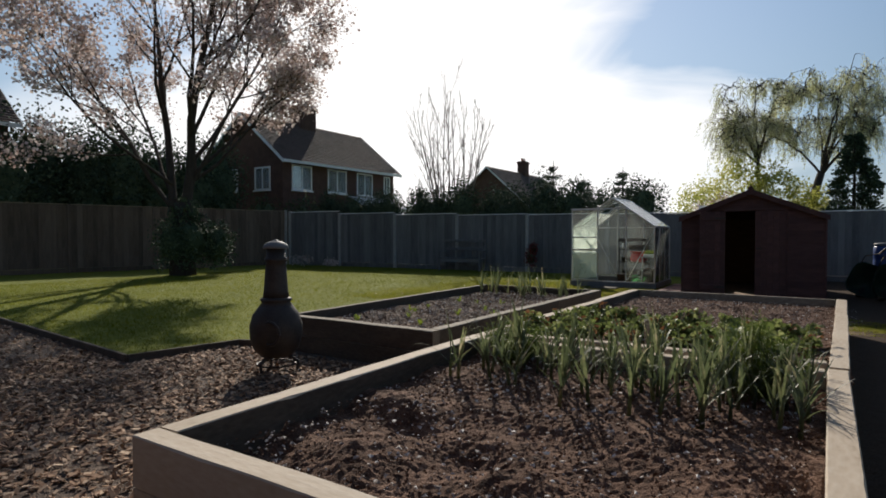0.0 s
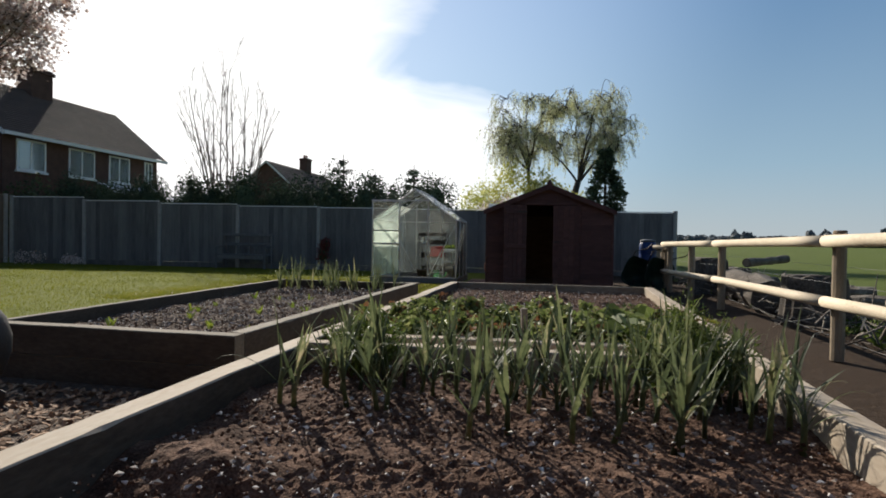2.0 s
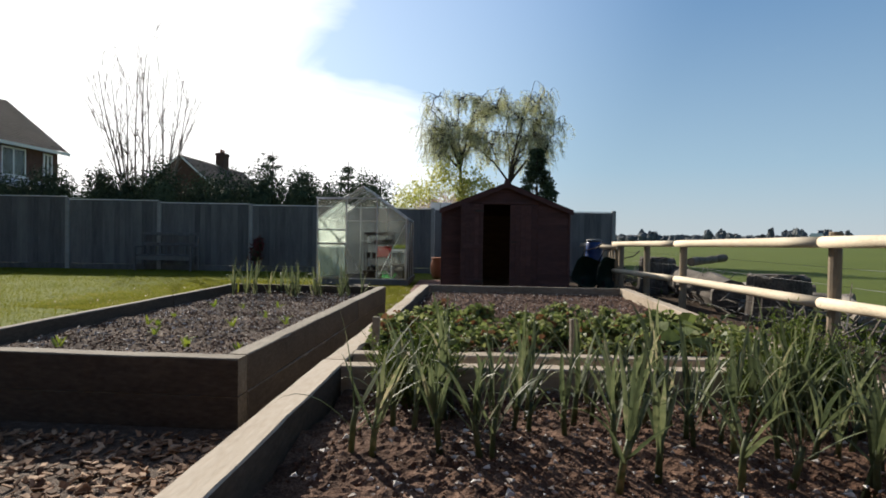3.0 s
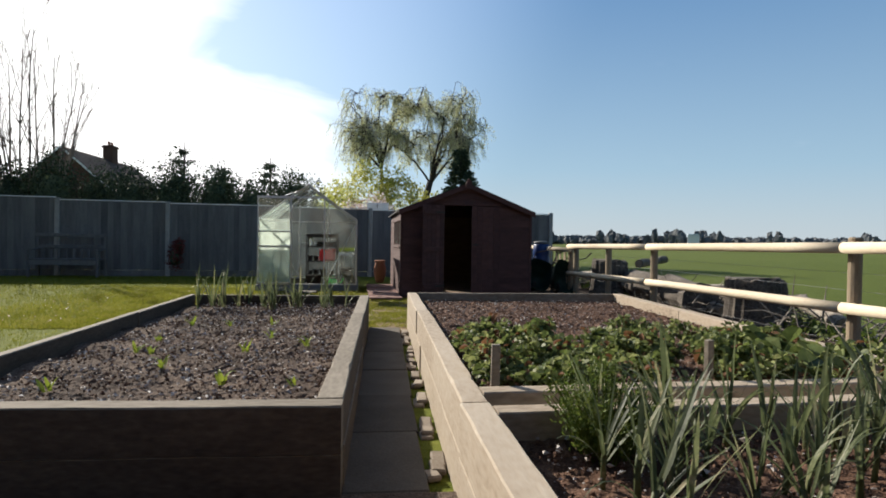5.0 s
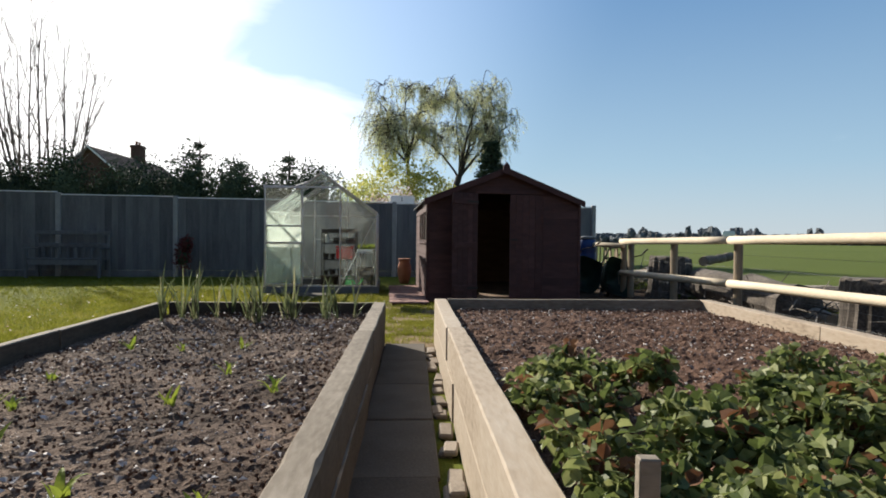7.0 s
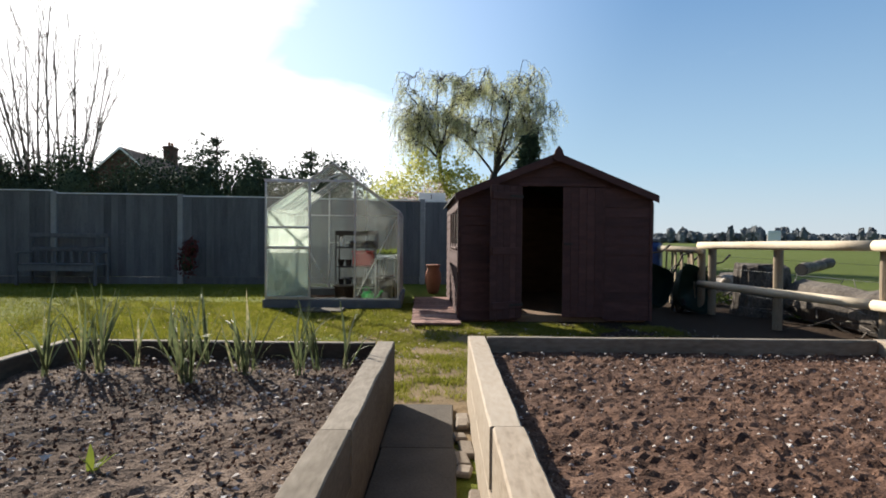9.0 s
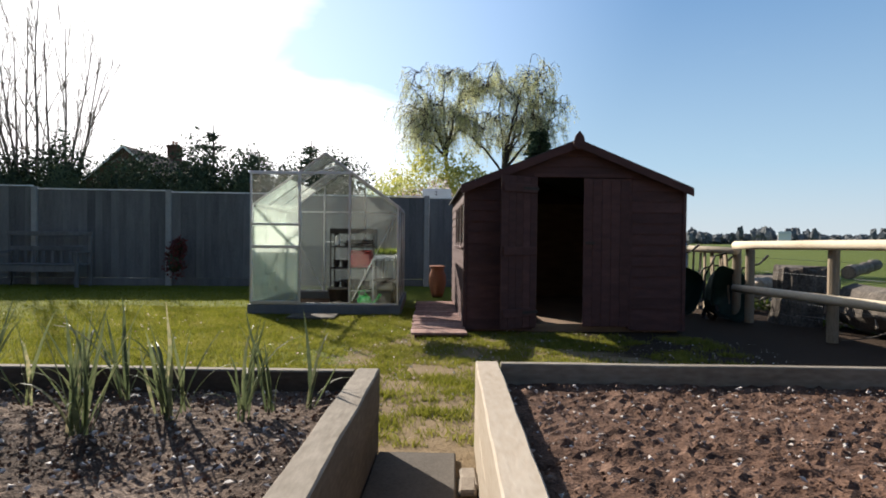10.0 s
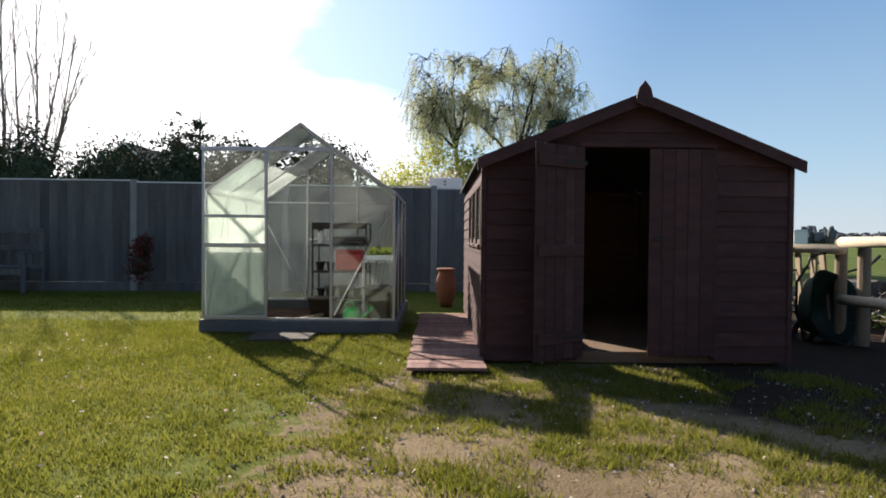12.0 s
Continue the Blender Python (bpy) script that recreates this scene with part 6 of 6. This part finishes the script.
    urn = thing("terracotta_urn", "tall terracotta pot standing at the end of the red boards", "pot")
    part("body", Mesh().lathe([(0.09, 0), (0.12, 0.08), (0.155, 0.25), (0.15, 0.38), (0.11, 0.47), (0.12, 0.5), (0.125, 0.52), (0.1, 0.52)], (-2.64, 15.9, 0.0), 20), MAT["clay"], urn, smooth=True)
    part("rim", Mesh().lathe([(0.115, 0), (0.138, 0.008), (0.138, 0.03), (0.11, 0.035)], (-2.64, 15.9, 0.512), 20), MAT["clay"], urn, smooth=True)
    slab = Mesh().box(-0.3, 0.3, -0.22, 0.22, 0.0, 0.03, 0.01).data("paving_slab", MAT["slab"])
    for x, y, r in ((-4.15, 13.06, 3),):
        tagged(part("paving_slab", slab, None, at=pose(x, y, 0.0, 0, 0, r)), "pale concrete slab at the greenhouse door", "paving slab")
    board = thing("white_panel", "white panel standing behind the back fence", "panel")
    part("sheet", Mesh().box(-3.05, -2.42, 18.62, 18.65, 0, 2.13, 0.004), MAT["white"], board)
    for dz in (2.0, 2.06):
        part("bolt", Mesh().tube([(-2.75, 18.615, dz), (-2.75, 18.60, dz)], 0.018, 8), MAT["black"], board)


build_greenhouse_things()


# ---- things stored by the rails ----
def build_barrow(at, label):
    b = thing("wheelbarrow", label, "wheelbarrow", at)
    tray, n = Mesh(), 20
    for y, w, z0, z1 in ((-0.012, 0.35, 0.0, 0.78), (0.0, 0.33, 0.015, 0.765), (0.14, 0.30, 0.05, 0.70), (0.24, 0.24, 0.1, 0.6), (0.27, 0.17, 0.16, 0.52), (0.25, 0.16, 0.17, 0.5), (0.22, 0.22, 0.12, 0.58), (0.13, 0.28, 0.07, 0.68), (0.0, 0.315, 0.03, 0.75)):
        for i in range(n):
            a = 6.28318 * i / n
            c, s = math.cos(a), math.sin(a)
            tray.v.append((w * math.copysign(abs(c) ** 0.55, c), y, (z0 + z1) / 2 + (z1 - z0) / 2 * math.copysign(abs(s) ** 0.6, s)))
    tray.f = [(j * n + i, j * n + (i + 1) % n, (j + 1) * n + (i + 1) % n, (j + 1) * n + i) for j in range(8) for i in range(n)]
    tray.f += [tuple(4 * n + i for i in range(n)), tuple(5 * n + i for i in reversed(range(n)))]
    part("tray", tray, MAT["darkgreen"], b, "dark green metal tray", smooth=True)
    for s in (-1, 1):
        f = part("frame_tube", Mesh().tube([(0.03 * s, 0.30, 0.02), (0.2 * s, 0.29, 0.3), (0.24 * s, 0.28, 0.65), (0.26 * s, 0.14, 0.82), (0.27 * s + 0.02, 0.12, 0.93), (0.27 * s + 0.13, 0.08, 1.0), (0.27 * s + 0.24, 0.03, 1.06), (0.27 * s + 0.31, -0.03, 1.2)], 0.014, 8), MAT["black"], b, "black steel frame tube")
        part("grip", Mesh().tube([(0.27 * s + 0.275, 0.0, 1.13), (0.27 * s + 0.32, -0.04, 1.22)], 0.019, 8), MAT["black"], f)
    w = part("wheel", Mesh().tube([(0.03 * s, 0.34, 0.12) for s in (-1, 1)], 0.02, 8), MAT["plinth"], b)
    part("tyre", Mesh().tube([(0, 0.34 + 0.13 * math.cos(k * 0.449), 0.14 + 0.13 * math.sin(k * 0.449)) for k in range(15)], 0.032, 8), MAT["black"], w)


def build_store():
    rng = random.Random(91)
    build_barrow(pose(1.12, 13.15, 0.03, -14, 20, 16) @ Matrix.Scale(0.88, 4), "dark green wheelbarrow tipped upright against the rails")
    build_barrow(pose(0.72, 13.95, 0.03, -16, 22, -8) @ Matrix.Scale(0.88, 4), "upturned green wheelbarrow leaning beside the shed")
    drum = thing("barrel", "dark blue plastic barrel with a grey lid beside the shed", "barrel")
    part("body", Mesh().lathe([(0.17, 0), (0.195, 0.06), (0.2, 0.3), (0.19, 0.33), (0.2, 0.36), (0.2, 0.7), (0.19, 0.73), (0.2, 0.76), (0.19, 0.98), (0.16, 1.02)], (1.22, 15.2, 0), 22), MAT["blue"], drum, smooth=True)
    part("lid", Mesh().lathe([(0.17, 1.015), (0.185, 1.02), (0.185, 1.06), (0.08, 1.08)], (1.22, 15.2, 0), 22), MAT["plinth"], drum, "grey lid", smooth=True)
    plank = Mesh().box(-0.055, 0.055, -0.011, 0.011, 0, 0.92, 0.003).data("plank", MAT["post"])
    for k in range(7):
        tagged(part("plank", plank, None, at=pose(rail_x(13.5 + 0.28 * k) + 0.06 + rng.uniform(-0.02, 0.02), 13.5 + 0.28 * k, -0.01, rng.uniform(-3, 3), 7, 80 + rng.uniform(-8, 8))), "weathered plank leaning on the fence rail", "plank", "planks by the rails")
    # logs and stumps beyond the rails
    def log(p, d, ln, r, label="grey weathered log lying in the rough grass"):
        p, d = Vector(p), Vector((d[0], d[1] if abs(d[1]) > 0.4 else 0.6, d[2])).normalized()
        o = thing("log", label, "log", group="logs beyond the rails")
        n = 7
        pts = [p + d * ln * k / n + Vector((rng.gauss(0, r * 0.12), rng.gauss(0, r * 0.12), rng.gauss(0, r * 0.08))) for k in range(n + 1)]
        part("bark", Mesh().tube(pts, [r * rng.uniform(0.85, 1.12) for _ in pts], 11), MAT["log"], o)
        part("cut_end", Mesh().tube([pts[0] - d * 0.004, pts[0] - d * 0.012], r * 0.85, 11), MAT["post"], o, "pale sawn end")
    for k in range(13):
        y = 8.2 + 0.62 * k + rng.uniform(-0.2, 0.2)
        r = rng.uniform(0.06, 0.13)
        log((2.3 + rng.uniform(0, 0.8), y, r * 0.9), (rng.uniform(-0.15, 0.9), rng.uniform(-0.8, 1), 0.05), rng.uniform(0.8, 1.9), r)
    log((2.42, 12.75, 0.27), (-0.03, -1, -0.02), 2.9, 0.27, "huge weathered fallen trunk lying beyond the rails")
    log((2.95, 13.6, 0.62), (0.75, 0.7, 0.05), 1.5, 0.085)
    for k in range(9):
        r = rng.uniform(0.07, 0.12)
        log((2.3 + rng.uniform(0, 0.9), 12.2 + 0.5 * k, 0.24 + r * 0.5), (rng.uniform(-0.3, 1), rng.uniform(-0.5, 1), -0.06), rng.uniform(0.8, 1.6), r)
    for x, y, r, h in ((2.34, 8.75, 0.37, 0.62), (2.1, 13.15, 0.36, 0.7), (3.4, 16.2, 0.4, 0.4)):
        s = thing("tree_stump", "large split grey stump standing at the field's edge", "stump", group="stumps at the field")
        n = 40
        me = Mesh()
        for z, k in ((-0.02, 1.14), (h * 0.2, 1.02), (h * 0.5, 0.98), (h * 0.8, 0.99), (h * 0.97, 0.96), (h, 0.88)):
            for i in range(n):
                a = 6.2832 * i / n
                c, d = math.cos(a), math.sin(a)
                rr = r * k * (1 + 0.12 * noise.noise((1.3 * c + x, 1.3 * d, z * 0.8)) + 0.07 * noise.noise((7 * c + x, 7 * d, z * 0.5)) + 0.03 * (-1) ** i)
                me.v.append((x + rr * c, y + rr * d, z + (0.07 * noise.noise((2 * c, 2 * d + x, 0)) if z > h * 0.6 else 0)))
        me.f = [(j * n + i, j * n + (i + 1) % n, (j + 1) * n + (i + 1) % n, (j + 1) * n + i) for j in range(5) for i in range(n)] + [tuple(5 * n + i for i in range(n))]
        part("bark", me, MAT["log"], s)
        part("cut_top", Mesh().lathe([(r * 0.72, 0), (r * 0.7, 0.012)], (x, y, h - 0.02), 16), MAT["log"], s, "weathered sawn top")
    brush, pts = Mesh(), []
    for k in range(520):
        y = rng.uniform(5.2, 17.5)
        p = Vector((2.0 + rng.random() ** 1.3 * 1.6, y, rng.uniform(0.0, 0.22)))
        d = Vector((rng.gauss(0, 1), rng.gauss(0, 1), rng.gauss(0.1, 0.4))).normalized()
        q = p + d * rng.uniform(0.2, 0.6)
        brush.tube([p, p.lerp(q, 0.5) + Vector((0, 0, rng.uniform(-0.03, 0.05))), Vector((q.x, q.y, max(0.01, q.z)))], [0.012, 0.009, 0.004], 4, cap=False)
    tagged(part("brushwood", brush, MAT["log"]), "tangled heap of cut twigs along the rails", "brushwood", kind="stuff")
    w = [Vector((rng.uniform(1.2, 2.9), rng.uniform(2.5, 17), 0.0)) for _ in range(5200)]
    w = [p for p in w if noise.noise((p.x * 1.5, p.y * 1.1, 5)) > -0.1 and p.x > 2.25 + 0.5 * noise.noise((p.y, 2, 1))]
    tagged(part("weeds", cards(w, [rng.uniform(0.05, 0.2) for _ in w], rng, "blade", dirs=[(rng.gauss(0, 0.5), rng.gauss(0, 0.5), 1) for _ in w]), MAT["herb"]), "rough weeds and grass below the rails", "weeds", kind="stuff")


build_store()


# ---- by the back fence ----
def build_garden_bench(x, y):
    b = thing("garden_bench", "dark-stained slatted garden bench against the back fence", "bench", at=pose(x, y, 0, 0, 0, 2))
    w = 0.8
    for s in (-1, 1):
        part("leg", Mesh().box(s * w - 0.03, s * w + 0.03, 0.20, 0.26, 0, 1.06, 0.006), MAT["fence"], b)
        part("leg", Mesh().box(s * w - 0.03, s * w + 0.03, -0.26, -0.20, 0, 0.66, 0.006), MAT["fence"], b)
        part("arm", Mesh().box(s * w - 0.04, s * w + 0.04, -0.28, 0.2, 0.66, 0.69, 0.006), MAT["fence"], b)
    for k in range(5):
        part("seat_slat", Mesh().box(-w, w, -0.26 + 0.095 * k, -0.18 + 0.095 * k, 0.42, 0.445, 0.004), MAT["fence"], b)
    part("apron", Mesh().box(-w + 0.03, w - 0.03, -0.245, -0.22, 0.3, 0.42, 0.004), MAT["fence"], b)
    part("top_rail", Mesh().box(-w - 0.05, w + 0.05, 0.19, 0.235, 1.0, 1.09, 0.008), MAT["fence"], b)
    part("lower_rail", Mesh().box(-w + 0.03, w - 0.03, 0.2, 0.235, 0.7, 0.79, 0.006), MAT["fence"], b)
    for k in range(9):
        part("back_slat", Mesh().box(-w + 0.1 + 0.18 * k, -w + 0.16 + 0.18 * k, 0.21, 0.23, 0.445, 0.7, 0.003), MAT["fence"], b)


build_garden_bench(-10.5, fence_y(-10.5) - 0.5)
RX = -7.95
build_shrub("red_shrub", "small dark shrub with reddish leaves in front of the fence", [((RX, fence_y(RX) - 0.5, 0.5), (0.3, 0.28, 0.42)), ((RX + 0.08, fence_y(RX) - 0.52, 0.8), (0.22, 0.2, 0.25))], "red_leaf", 420, 0.06, 71)

# ---- loose chippings, grass ----
def build_litter():
    rng = random.Random(95)
    me = Mesh()
    for _ in range(12500):
        u = rng.random()
        x, y = (rng.uniform(-6.2, -2.3), rng.uniform(0.6, 3.7)) if u < 0.75 else (rng.uniform(-10, -5.6), rng.uniform(0.3, 2.9))
        if x < -5.3 and y > 2.55 - 0.1 * (x + 5.4):
            continue
        s = rng.uniform(0.012, 0.032)
        m = pose(x, y, 0.032 + rng.uniform(0, 0.012), rng.gauss(0, 22), rng.gauss(0, 22), rng.uniform(0, 360))
        w, t = s * rng.uniform(0.35, 0.7), s * 0.16
        v = [m @ Vector(p) for p in ((-s, -w * 0.7, 0), (s * 0.8, -w, 0), (s, w * 0.6, 0), (-s * 0.7, w, 0), (-s * 0.9, -w * 0.6, t), (s * 0.7, -w * 0.9, t), (s * 0.9, w * 0.5, t), (-s * 0.6, w * 0.9, t))]
        me.add(v, [(4, 5, 6, 7), (0, 1, 5, 4), (1, 2, 6, 5), (2, 3, 7, 6), (3, 0, 4, 7)])
    tagged(part("bark_chips", me, MAT["chip"]), "loose curled bark chippings spread over the yard", "bark chips", kind="stuff")

    def turf(name, n, inside, size, label, mat="blade"):
        pts = []
        while len(pts) < n:
            p = inside()
            if p:
                pts.append((p[0], p[1], -0.012 + 0.018 * noise.noise((p[0] * 0.7, p[1] * 0.7, 0))))
        r = np.random.RandomState(n)
        p = np.array(pts)
        a = r.uniform(0, 6.283, len(p))
        h = r.uniform(0.5, 1.2, len(p)) * size
        lean = r.normal(0, 0.45, (len(p), 2)) * h[:, None]
        w = 0.0038
        dx, dy = np.cos(a) * w, np.sin(a) * w
        v = np.stack([p + np.stack([dx, dy, 0 * dx], 1), p - np.stack([dx, dy, 0 * dx], 1), p + np.stack([lean[:, 0], lean[:, 1], h], 1)], 1).reshape(-1, 3)
        me = Mesh()
        me.v, me.f = v.tolist(), [(3 * k, 3 * k + 1, 3 * k + 2) for k in range(len(p))]
        tagged(part(name, me, MAT[mat]), label, "grass", kind="stuff")

    def near():  # thin where it is trodden
        x, y = rng.uniform(-8.5, 1.2), 8.5 + 5.6 * rng.random() ** 1.2
        if rng.random() > (x + 8.4) / 3.4:
            return None
        if (x > -0.9 and y > 10.3 - 0.6 * x) or (-5.1 < x < -3.05 and y > 13.35) or (-2.85 < x < -2.2 and y > 11.65) or (-2.3 < x and y > 12):
            return None
        wear = min(1, max(0, (x + 4.4) / 2)) * min(1, max(0, (1.8 - x) / 1.6)) * min(1, max(0, (y - 7.2) / 1.2)) * min(1, max(0, (12.6 - y) / 1.6))
        keep = 0.8 + 0.7 * noise.noise((x * 2.6, y * 2.6, 1)) + 0.55 * noise.noise((x * 6, y * 6, 4)) - 0.85 * wear
        return (x, y) if rng.random() < min(1, max(0.02, (keep - 0.05) * 1.6, 1 - 2.2 * wear)) else None

    def lawn():
        x, y = rng.uniform(-17, -4.85), rng.uniform(2.7, 17)
        if x > -5.4 and y < 4 or y < 3.05 - 0.1 * (x + 9.4) or (x > -5.15 and y > 13.3):
            return None
        return x, y
    pts = [(rng.uniform(-3.6, 0.6), rng.uniform(8.5, 11.6), 0.0) for _ in range(1500)]
    tagged(part("pebbles", stone_cloud(pts, [0.003 + 0.012 * rng.random() ** 3 for _ in pts], 0.7, rng), MAT["stone"]), "small pale pebbles in the trodden earth", "pebbles", kind="stuff")
    pts = [Vector((rng.uniform(-8, 0), rng.uniform(8.8, 13.2), rng.uniform(0.01, 0.03))) for _ in range(420)]
    tagged(part("fallen_petals", cards(pts, [rng.uniform(0.01, 0.03) for _ in pts], rng, "petal", up=0.9), MAT["blossom"]), "pale fallen petals scattered on the grass", "petals", kind="stuff")
    tufts = []
    while len(tufts) < 700:
        x, y = rng.uniform(-3.4, 0.2), rng.uniform(8.6, 11.9)
        if noise.noise((x * 2.0, y * 2.0, 12)) > -0.1 and not (-2.3 < x and y > 11.9):
            tufts.append((x, y, rng.uniform(0.03, 0.09)))

    def tufted():
        x, y, r = rng.choice(tufts)
        return x + rng.gauss(0, r), y + rng.gauss(0, r * 0.7)
    turf("grass_tufts", 46000, tufted, 0.04, "scattered tufts of grass in trodden earth")
    turf("grass", 130000, near, 0.036, "short tufted grass before the shed and greenhouse")
    turf("lawn_grass", 100000, lawn, 0.04, "mown green lawn grass", "lawn_blade")


build_litter()
